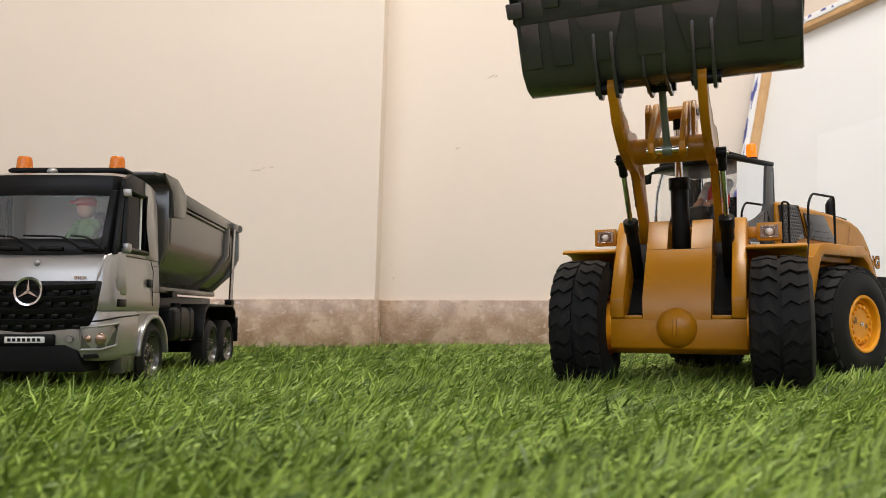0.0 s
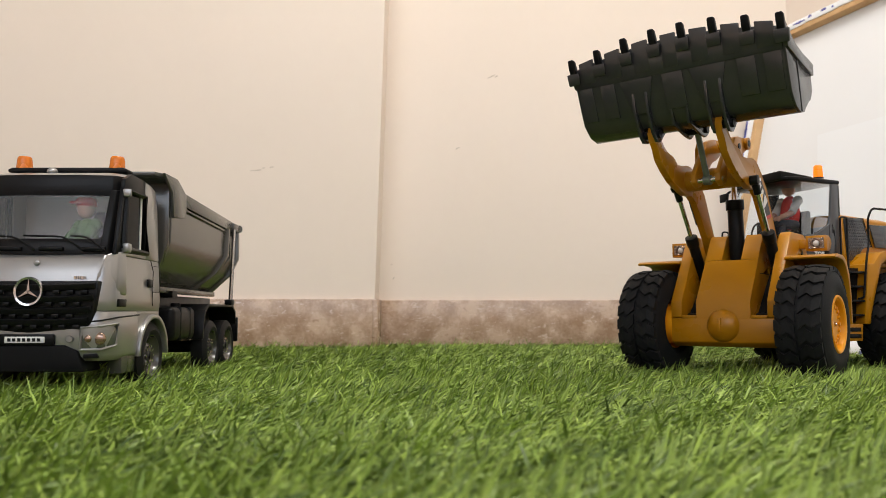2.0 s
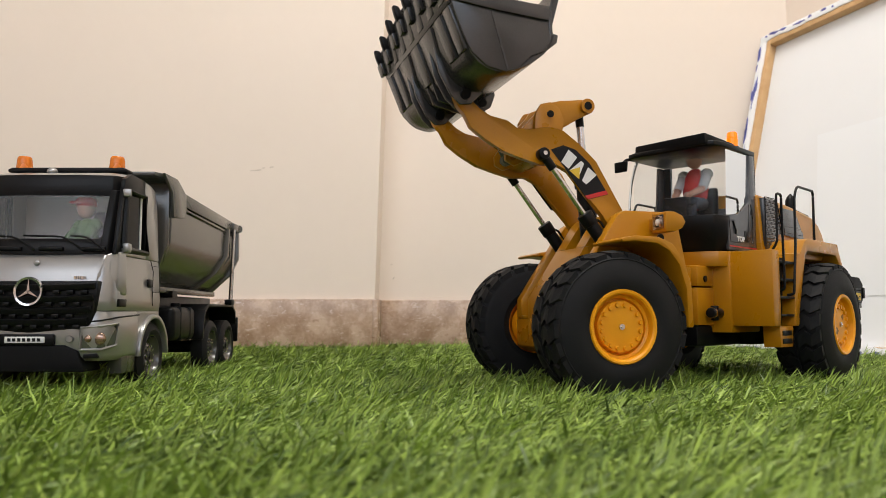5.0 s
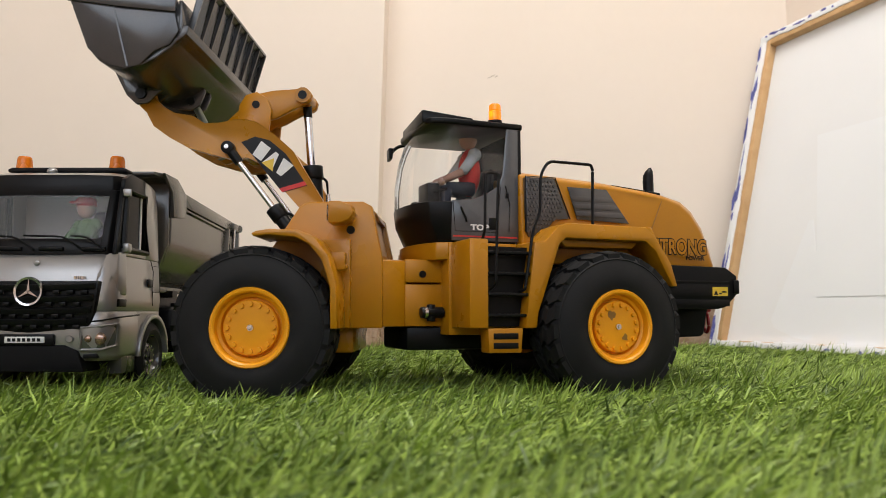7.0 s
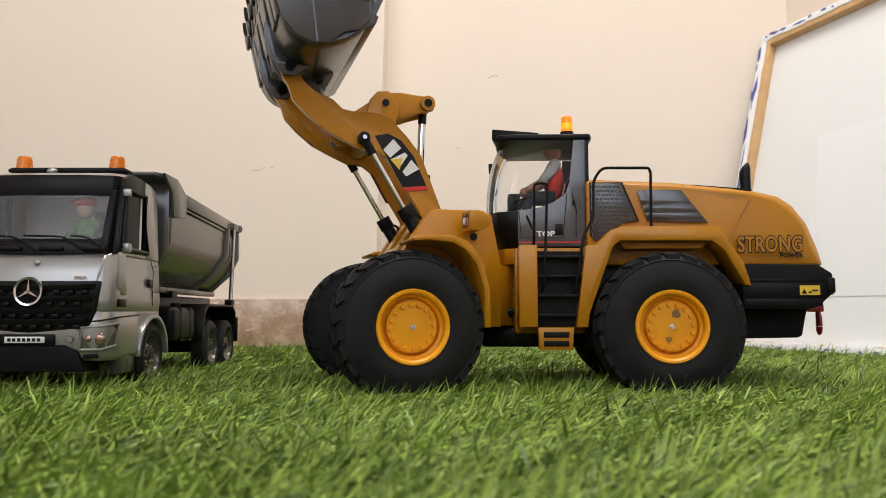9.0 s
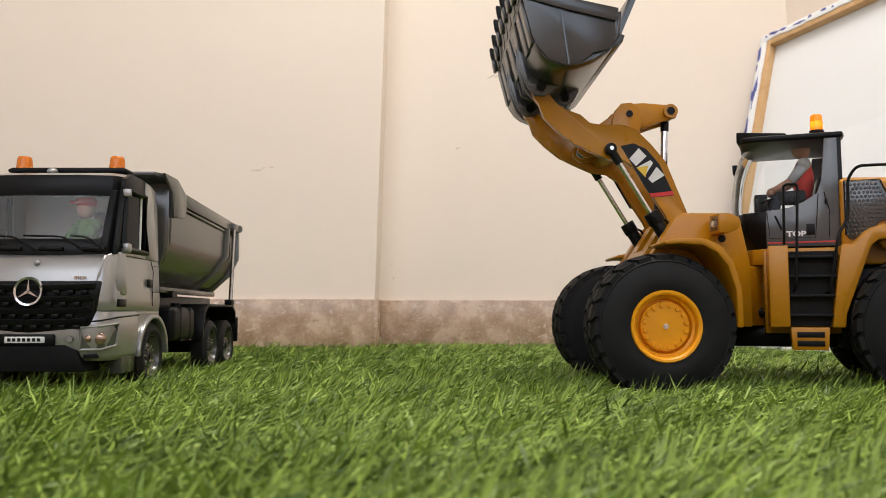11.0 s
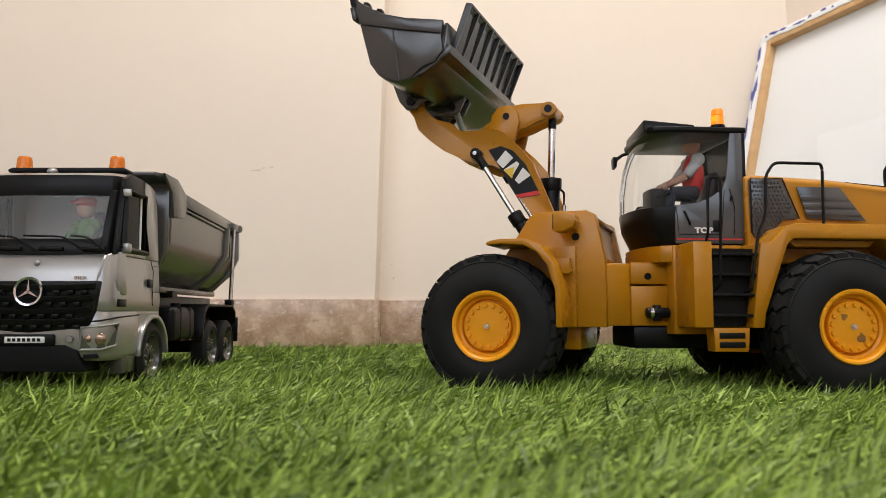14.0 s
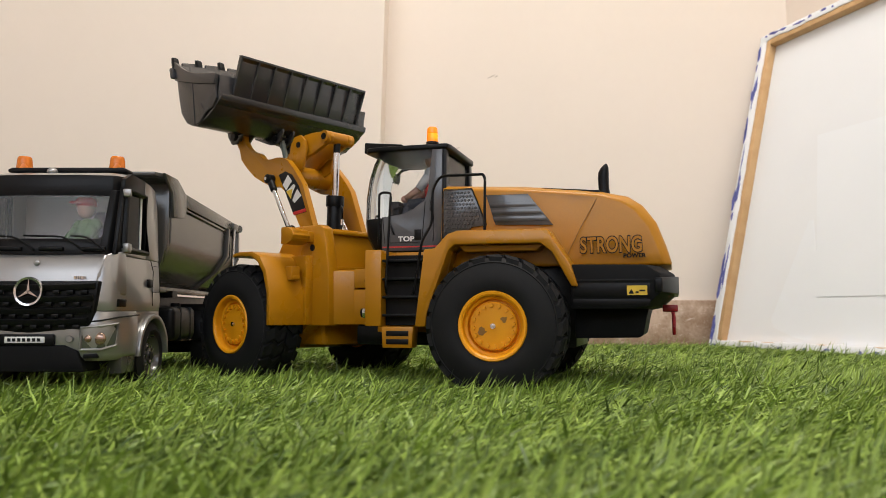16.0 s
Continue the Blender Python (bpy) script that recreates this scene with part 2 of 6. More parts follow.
def lathe(profile, n=64, axis="y", bm=None):
    """Turns a profile of (radius, along) round the axis."""
    bm = bm or bmesh.new()
    rings = []
    for r, a in profile:
        if r < 1e-6:
            rings.append([bm.verts.new((0, a, 0) if axis == "y" else (0, 0, a))])
            continue
        rings.append([bm.verts.new((r * math.cos(t), a, r * math.sin(t)) if axis == "y" else (r * math.cos(t), r * math.sin(t), a)) for t in [2 * math.pi * k / n for k in range(n)]])
    for p, q in zip(rings, rings[1:]):
        for k in range(n):
            k2 = (k + 1) % n
            v = [p[k % len(p)], p[k2 % len(p)], q[k2 % len(q)], q[k % len(q)]]
            v = list(dict.fromkeys(v))
            if len(v) > 2:
                bm.faces.new(v)
    return bm


def loft(rings, bm=None):
    """Joins closed outlines of equal length into a solid."""
    bm = bm or bmesh.new()
    vs = [[bm.verts.new(p) for p in ring] for ring in rings]
    for a, b in zip(vs, vs[1:]):
        for i in range(len(a)):
            bm.faces.new((a[i - 1], a[i], b[i], b[i - 1]))
    bm.faces.new(vs[0][::-1])
    bm.faces.new(vs[-1])
    return bm


def lettering(name, words, size, m, mat, parent, depth=0.0002, offset=0.0, label="", space=1.0, wide=1.0):
    cu = bpy.data.curves.new(name, "FONT")
    cu.body, cu.size, cu.extrude, cu.offset, cu.space_character = words, size, depth, offset, space
    tmp = new(name, cu)
    me = bpy.data.meshes.new_from_object(tmp.evaluated_get(bpy.context.evaluated_depsgraph_get()))
    bpy.data.objects.remove(tmp)
    me.materials.clear()
    me.materials.append(mat)
    me.transform(m @ Matrix.Diagonal((wide, 1, 1, 1)))
    ob = new(name, me)
    ob.parent = parent
    return tagged(ob, label) if label else ob


# ---- the room ----
LEFT, RIGHT, EDGE = 1.50, 1.60, -0.133
ground = tagged(link("ground", box(-2.2, 2.4, -1.9, 1.75, -0.03, 0.0), TURF), "dark green backing of artificial turf on the floor", "floor", kind="structure")

tagged(link("floor", box(-2.2, 2.4, -1.9, -0.16, 0.0, 0.004), TILE), "pinkish tiled floor past the edge of the turf", "floor", kind="structure")


def leaning_wall(name, pts, y0, y1):
    return tagged(link(name, extrude(pts, y0, y1), WALL), "cream painted plaster wall with hairline marks", "wall", kind="structure")


leaning_wall("wall_left", [(-2.2, -0.03), (EDGE, -0.03), (EDGE + 0.028, 1.0), (EDGE + 0.03, 2.6), (-2.2, 2.6)], LEFT, 1.9)
leaning_wall("wall_right", [(EDGE, -0.03), (2.4, -0.03), (2.4, 2.6), (EDGE + 0.03, 2.6), (EDGE + 0.028, 1.0)], RIGHT, 1.9)
CAN_D, CAN_N = Vector((0.31287, -0.94979, 0)), Vector((0.94979, 0.31287, 0))
CAN_B = Vector((0.5175, 1.5482, 0.004))
east = link("wall_east", box(-0.25, 3.4, 0, 0.12, -0.03, 2.6), WALL)
wb = CAN_B + CAN_N * 0.205
east.matrix_basis = Matrix(((CAN_D.x, CAN_N.x, 0, wb.x), (CAN_D.y, CAN_N.y, 0, wb.y), (0, 0, 1, 0), (0, 0, 0, 1)))
tagged(east, "cream painted side wall behind the leaning canvas", "wall", kind="structure")
tagged(link("wall_west", box(-2.32, -2.2, -1.9, 1.9, -0.03, 2.6), WALL), "cream painted plaster side wall", "wall", kind="structure")
for nm, b in (("wall_south", box(-2.2, -1.95, -1.9, -1.78, -0.03, 2.6)), ("wall_south_east", box(1.35, 2.4, -1.9, -1.78, -0.03, 2.6)),
              ("wall_south_sill", box(-1.95, 1.35, -1.9, -1.78, -0.03, 0.75)), ("wall_south_head", box(-1.95, 1.35, -1.9, -1.78, 1.95, 2.6))):
    tagged(link(nm, b, WALL), "cream painted wall round the window", "wall", kind="structure")
tagged(link("ceiling", box(-2.3, 2.5, -1.9, 1.9, 2.6, 2.7), CEILING), "white painted flat ceiling", "ceiling", kind="structure")


def marble_skirting(name, x0, x1, y, length):
    """Slabs of marble side by side, with a thin joint between them."""
    root = new(name)
    tagged(root, "polished beige marble skirting with pale flecks", "skirting", kind="structure")
    x = x1
    while x > x0:
        a = max(x0, x - length)
        part("slab", box(a + 0.0004, x - 0.0004, y, y + 0.012, -0.02, 0.0970), MARBLE, root, bevel=0.0012)
        x = a
    return root


marble_skirting("baseboard_left", -2.2, EDGE + 0.001, LEFT - 0.012, 0.62)
part("slab", box(EDGE, EDGE + 0.010, LEFT - 0.0125, RIGHT - 0.012, -0.02, 0.0968), MARBLE, bpy.data.objects["baseboard_left"], bevel=0.001)
marble_skirting("baseboard_right", EDGE, 0.95, RIGHT - 0.012, 1.2)


def wall_marks():
    """Small scratches and filler ridges on the plaster."""
    rng = random.Random(4)
    bm = bmesh.new()
    for x, z, w, y in ((-0.36, 0.345, 0.02, LEFT), (-0.345, 0.35, 0.004, LEFT), (-0.33, 0.35, 0.006, LEFT), (0.10, 0.56, 0.014, RIGHT), (0.03, 0.41, 0.008, RIGHT), (0.11, 0.56, 0.006, RIGHT),
                       (-0.105, 0.17, 0.003, RIGHT), (-0.10, 0.14, 0.003, RIGHT)):
        rod((x - w / 2, y, z - rng.uniform(0, .004)), (x + w / 2, y, z + rng.uniform(0, .004)), 0.0007, n=6, bm=bm)
    return tagged(link("wall_scratches", bm, material("scratch_grey", (0.5, 0.42, 0.35), rough=0.8)), "small scratches in the wall paint", "scratches", kind="stuff")


wall_marks()


def ridge(x0, x1, z0, z1, y, r=0.00032):
    pts = smooth_line([(x0, y, z0), ((x0 * 2 + x1) / 3, y, z0 * 0.6 + z1 * 0.4 + 0.003), ((x0 + x1 * 2) / 3, y, z1 - 0.002), (x1, y, z1)])
    return tagged(link("plaster_ridge", tube(pts, r, 6), WALL), "thin raised trowel ridge in the cream plaster", "plaster", kind="structure")


for a in ((0.0, 0.36, 0.155, 0.150, RIGHT), (0.30, 0.62, 0.13, 0.145, RIGHT), (-0.27, -0.15, 0.152, 0.15, LEFT), (-0.42, -0.2, 0.105, 0.108, LEFT), (-0.1, 0.4, 0.1015, 0.1025, RIGHT)):
    ridge(*a)


# ---- artificial turf ----
def turf(name, label, count, xr, yr, seed, hi=0.0165):
    """Bent narrow blades in tufts, thinning out with the distance from the open side of the room."""
    r = np.random.default_rng(seed)
    per = 4
    n = count // per
    y = yr[0] + (yr[1] - yr[0]) * r.random(n)
    half = 0.13 + 0.66 * y
    x = np.clip((r.random(n) * 2 - 1) * half, xr[0], xr[1])
    x, y = np.repeat(x, per), np.repeat(y, per)
    n = len(x)
    x, y = x + r.normal(0, 0.0018, n), y + r.normal(0, 0.0018, n)
    comb = -0.1 + 0.3 * np.sin(9 * x + 5 * y) + 0.25 * np.sin(29 * y - 21 * x + 1) + 0.3 * np.sin(71 * x - 53 * y)
    a = np.where(r.random(n) < 0.74, comb + r.normal(0, 0.36, n), r.random(n) * 2 * math.pi)
    length = hi * r.uniform(0.7, 1.4, n)
    lean = np.where(r.random(n) < 0.93, r.uniform(2.35, 2.95, n), r.uniform(0.5, 1.7, n))
    curl = r.uniform(-0.15, 0.45, n)
    wide = r.uniform(0.00055, 0.00105, n)
    side = np.stack([-np.sin(a), np.cos(a), np.zeros(n)], 1)
    fwd = np.stack([np.cos(a), np.sin(a), np.zeros(n)], 1)
    up = np.array([0, 0, 1.0])
    twist = r.uniform(-1.4, 1.4, n)[:, None]
    side = np.cos(twist) * side + np.sin(twist) * up
    p = np.stack([x, y, r.uniform(-0.001, 0.0065, n)], 1)
    rows = []
    for k, s in enumerate((0, 0.36, 0.7, 1.0)):
        w = (wide * (1, 0.95, 0.72, 0.12)[k])[:, None]
        rows += [p - side * w, p + side * w]
        if k < 3:
            ang = lean * 0.5 + curl * (k * 0.45)
            step = (length * (0.36, 0.34, 0.30)[k])[:, None]
            p = p + step * (np.sin(ang)[:, None] * fwd + np.cos(ang)[:, None] * up)
    v = np.stack(rows, 1).reshape(-1, 3)
    base = (np.arange(n) * 8)[:, None]
    f = np.concatenate([base + np.array([[0, 1, 3, 2]]), base + np.array([[2, 3, 5, 4]]), base + np.array([[4, 5, 7, 6]])], 1).reshape(-1, 4)
    me = bpy.data.meshes.new(name)
    me.vertices.add(len(v))
    me.vertices.foreach_set("co", v.ravel())
    me.loops.add(f.size)
    me.loops.foreach_set("vertex_index", f.ravel())
    me.polygons.add(len(f))
    me.polygons.foreach_set("loop_start", np.arange(len(f)) * 4)
    me.update(calc_edges=True)
    me.materials.append(BLADE)
    return tagged(new(name, me), label, "artificial grass", kind="stuff")


turf("artificial_grass", "green plastic turf with bent shiny blades", 250000, (-1.0, 0.85), (0.10, 0.75), 3)
turf("artificial_grass", "green plastic turf running up to the skirting", 170000, (-1.3, 0.95), (0.70, 1.585), 4)


# ---- the canvas leaning on the side wall ----
def stretched_canvas():
    root = new("stretched_canvas")
    up = (CAN_N * 0.15157 + Vector((0, 0, 0.63883))).normalized()
    nn = CAN_D.cross(up)
    root.matrix_basis = Matrix(((CAN_D.x, up.x, nn.x, CAN_B.x), (CAN_D.y, up.y, nn.y, CAN_B.y), (CAN_D.z, up.z, nn.z, CAN_B.z), (0, 0, 0, 1)))
    tagged(root, "back of a large stretched canvas leaning on the wall", "canvas")
    w, h, t = 0.95, 0.654, 0.019
    part("canvas_cloth", box(0.004, w - 0.004, 0.004, h - 0.004, -t, -t + 0.002), CANVAS, root, "plain white primed canvas cloth")
    for nm, b in (("stretcher_bar", box(0.019, 0.030, 0.016, h - 0.012, -t + 0.002, -0.0005)), ("stretcher_bar", box(0.030, w - 0.03, h - 0.0245, h - 0.012, -t + 0.002, -0.0005)),
                  ("stretcher_bar", box(0.030, w - 0.03, 0.008, 0.0165, -t + 0.002, -0.001)), ("stretcher_bar", box(w - 0.03, w - 0.012, 0.016, h - 0.012, -t + 0.002, -0.0005))):
        part(nm, b, PINE, root, "bare pale pine bar", bevel=0.001)

    def ragged(n, length, depth, seed):
        rng = random.Random(seed)
        return [(length * i / n, depth + rng.uniform(-0.0022, 0.0022)) for i in range(n + 1)]

    left = [(0, 0)] + [(d, s) for s, d in ragged(40, h, 0.0195, 1)] + [(0, h)]
    part("folded_edge", extrude(left, -t, 0.0008, "z"), CANVAS, root, "folded canvas edge with blue paint", bevel=0.0006)
    top = [(0, h)] + [(s, h - d) for s, d in ragged(50, w, 0.0135, 2)] + [(w, h)]
    part("folded_edge", extrude(top, -t, 0.0012, "z"), CANVAS, root, "folded canvas edge with blue paint", bevel=0.0006)
    low = [(0, 0)] + [(s, d) for s, d in ragged(50, w, 0.0160, 3)] + [(w, 0)]
    part("folded_edge", extrude(low, -t, 0.0012, "z"), CANVAS, root, "folded canvas edge with blue paint", bevel=0.0006)
    rng = random.Random(9)
    bm = bmesh.new()
    for i in range(30):
        s = rng.uniform(0.02, h - 0.02)
        c, ln, wd = rng.uniform(0.001, 0.012), rng.uniform(0.006, 0.035), rng.uniform(0.0015, 0.0045)
        pts = [(c + wd * math.cos(a) * rng.uniform(0.6, 1.2), s + ln * math.sin(a) * rng.uniform(0.5, 1.0)) for a in [k * math.pi / 5 for k in range(10)]]
        extrude(pts, 0.0009, 0.0014, "z", bm)
        pts = [(-rng.uniform(0.004, 0.02) + 0.004 * math.cos(a), s + ln * math.sin(a)) for a in [k * math.pi / 5 for k in range(10)]]
        extrude([(y, z) for z, y in pts], -0.0006, 0.0002, "x", bm)
    for i in range(26):
        s = rng.uniform(0.01, 0.6)
        for yy, kk in ((h - rng.uniform(0.001, 0.008), 0.4), (rng.uniform(0.003, 0.009), 0.3 if i % 2 else 0)):
            if kk:
                ln = rng.uniform(0.003, 0.016) * (1 if kk > 0.35 else 0.6)
                pts = [(s + ln * math.cos(a) * rng.uniform(0.5, 1.1), yy + 0.003 * math.sin(a) * rng.uniform(0.5, 1.2)) for a in [k * math.pi / 5 for k in range(10)]]
                extrude(pts, 0.0013, 0.0018, "z", bm)
    tagged(part("paint_marks", bm, BLUEPAINT, root, "smeared violet-blue paint marks"), kind="stuff")
    return root


stretched_canvas()


def loose_sheet():
    """A plain sheet of paper flat against the canvas, and a loose flap under it."""
    at = bpy.data.objects["stretched_canvas"].matrix_basis
    for nm, pts, z, label in (("paper_sheet", [(0.185, 0.402), (0.240, 0.100), (0.86, 0.098), (0.86, 0.404)], -0.0160, "flat white paper sheet resting on the back of the canvas"),
                              ("paper_flap", [(0.140, 0.060), (0.150, 0.046), (0.200, 0.030), (0.264, 0.018), (0.60, 0.016), (0.60, 0.100), (0.250, 0.100), (0.205, 0.240), (0.196, 0.240)], -0.0169, "thin white paper flap at the foot of the canvas")):
        ob = link(nm, extrude(pts, z, z + 0.0005, "z"), PAPER)
        ob.matrix_basis = at.copy()
        tagged(ob, label, "paper")


loose_sheet()

# ---- the wheel loader ----
R = 0.0585           # tyre radius
HINGE = 0.125        # from the rear axle to the joint
AXLE = 0.1121        # from the joint to the front axle
BOOM_AT = (0.0694, 0.1461)
PIN_AT = (0.1295, 0.1193)
CRANK_AT = (0.0463, 0.1020)
CRANK_TOP, CRANK_LOW = (-0.0384, 0.0034), (0.0393, -0.0314)
LIFT_BASE, LIFT_PIN = (0.064, 0.088), (0.0689, 0.0654)
TILT_BASE = (0.0835, 0.1120)
LINK_PIN = (-0.0275, 0.0)
SIDE = Matrix(((-1, 0, 0, 0), (0, 0, 1, 0), (0, 1, 0, 0), (0, 0, 0, 1)))  # lettering on the left flank

loader = tagged(new("wheel_loader"), "ochre-yellow toy wheel loader with a raised dark bucket", "toy loader")


def mirrored(make):
    """Calls make for the left and the right side."""
    return [make(1), make(-1)]


def tread_block(s):
    """One chevron block of the tread, at the top of its turn."""
    bm = bmesh.new()
    d = 2 * math.pi / 24
    rows = []
    for y, sh in ((0.0014, 0.00), (0.0080, 0.36), (0.0132, 0.12), (0.0206, 0.42)):
        for e in (0, 0.72):
            a = d * (sh + e)
            r = R - (0.0026 if y > 0.02 else 0.0003)
            rows.append([(rr * math.cos(a), s * y, rr * math.sin(a)) for rr in (r - 0.006, r)])
    v = [[bm.verts.new(p) for p in q] for q in rows]
    for i in range(3):
        a, b, c, e = v[2 * i], v[2 * i + 1], v[2 * i + 3], v[2 * i + 2]
        bm.faces.new((a[1], b[1], c[1], e[1]))
        bm.faces.new((a[0], a[1], e[1], e[0]))
        bm.faces.new((b[1], b[0], c[0], c[1]))
    bm.faces.new((v[0][0], v[1][0], v[1][1], v[0][1]))
    bm.faces.new((v[6][0], v[6][1], v[7][1], v[7][0]))
    finish(bm)
    me = bpy.data.meshes.new("tread_block")
    bm.to_mesh(me)
    bm.free()
    me.materials.append(RUBBER)
    return me


BLOCKS = {s: tread_block(s) for s in (1, -1)}


def loader_wheel(patchy):
    """Origin in the tyre's middle; outer face towards +y."""
    h = 0.0235
    bm = lathe([(0.0255, h - 0.004), (0.0275, h - 0.0025), (0.0283, h - 0.0005), (0.0275, h + 0.0008), (0.0258, h + 0.0006), (0.0246, h - 0.0006), (0.0238, h - 0.0055),
                (0.0218, h - 0.0066), (0.0208, h - 0.0100), (0.0198, h - 0.0100), (0.0194, h - 0.0052), (0.0188, h - 0.0046), (0.0140, h - 0.0046), (0.0060, h - 0.0042), (0.0, h - 0.0042)], 64)
    rim = part("wheel", bm, RIM, loader, "orange-yellow wheel rim with a ring of bolts")
    b2 = bmesh.new()
    for k in range(16):
        a = 2 * math.pi * (k + 0.5) / 16
        rod((0.0165 * math.cos(a), h - 0.0062, 0.0165 * math.sin(a)), (0.0165 * math.cos(a), h - 0.0026, 0.0165 * math.sin(a)), 0.0021, 0.0017, 10, b2)
    part("wheel_bolts", b2, RIM, rim)
    part("axle_screw", lathe([(0.0, h - 0.0018), (0.0011, h - 0.0018), (0.0013, h - 0.0026), (0.0022, h - 0.0026), (0.0024, h - 0.0045)], 18), CHROME, rim, "small steel screw")
    p = [(0.0270, h - 0.0035), (0.0285, h - 0.0003), (0.0330, h + 0.0012), (0.0400, h + 0.0008), (0.0470, h - 0.0012), (0.0505, h - 0.0026), (0.0512, h - 0.0022), (0.0532, h - 0.004), (R - 0.0034, h - 0.0062),
         (R - 0.0030, 0.0), (R - 0.0034, -h + 0.0062), (0.0520, -h + 0.0035), (0.0470, -h + 0.0012), (0.0330, -h), (0.0270, -h + 0.003)]
    part("tyre", lathe(p, 72), RUBBER, rim, "black rubber tyre with a chevron tread", sharp=30)
    for k in range(24):
        for s in (1, -1):
            ob = new("tread_block", BLOCKS[s])
            ob.parent = rim
            ob.matrix_basis = pose(0, 0, 0, 0, 360 / 24 * (k + (0.5 if s < 0 else 0)), 0)
    part("inner_rim", lathe([(0.0, -0.006), (0.018, -0.006), (0.022, -0.012), (0.0272, -h + 0.003)], 40), RIM, rim)
    # two small, uneven brown patches on the hub
    if patchy:
        rng = random.Random(5)
        b3 = bmesh.new()
        for cx, cz, r0 in ((0.005, 0.0085, 0.0034), (-0.006, -0.0085, 0.0028)):
            pts = [(cx + r0 * rng.uniform(0.5, 1.3) * math.cos(a), cz + r0 * rng.uniform(0.5, 1.3) * math.sin(a)) for a in [k * math.pi / 6 for k in range(12)]]
            extrude(pts, h - 0.0050, h - 0.00405, bm=b3)
        part("worn_patch", b3, BROWN, rim, "two small brown patches on the wheel hub")
    return rim


WHEELS = {}
for nm, patchy in (("rl", True), ("rr", False), ("fl", False), ("fr", False)):
    WHEELS[nm] = loader_wheel(patchy)

# -- rear body --
HOOD = [(0.0574, 0.1831), (-0.0154, 0.1794), (-0.0634, 0.1744), (-0.0793, 0.1722), (-0.1008, 0.1672), (-0.112, 0.1591), (-0.123, 0.1443), (-0.1308, 0.1236), (-0.1351, 0.1085), (0.0574, 0.1085)]


def hood():
    """Flanks that draw in towards the top and the tail."""
    rings = []
    for y, top in ((-1, 0), (-0.86, 1), (0.86, 1), (1, 0)):
        ring = []
        for x, z in HOOD:
            half = 0.0555 - 0.0065 * max(0, (-0.07 - x)) / 0.065
            zz = z - (0.004 if (z > 0.115 and not top) else 0)
            xx = x + (0.002 if (x < -0.1 and not top) else -0.004 * min(1, max(0, (-0.06 - x) / 0.05)))
            lean = 0.0045 * max(0, (z - 0.12) / 0.06)
            ring.append((xx, y * (half - lean), zz))
        rings.append(ring)
    return loft(rings)


part("hood", hood(), YELLOW, loader, "ochre engine hood with a rounded tail", bevel=0.0022, segs=3)
part("hood_seam", tube([(-0.0800, 0.0500, 0.1675), (-0.0650, 0.0542, 0.1400), (-0.0520, 0.0556, 0.1130)], 0.00045, 6), BROWN, loader)
part("top_vent", box(-0.066, -0.016, -0.036, 0.046, 0.1735, 0.1785), BLACK, loader, "black roof vent strip", bevel=0.0008).matrix_basis = pose(0, 0, 0.0009, 0, -5.5 + 0.6, 0) @ pose(0.0, 0, 0)


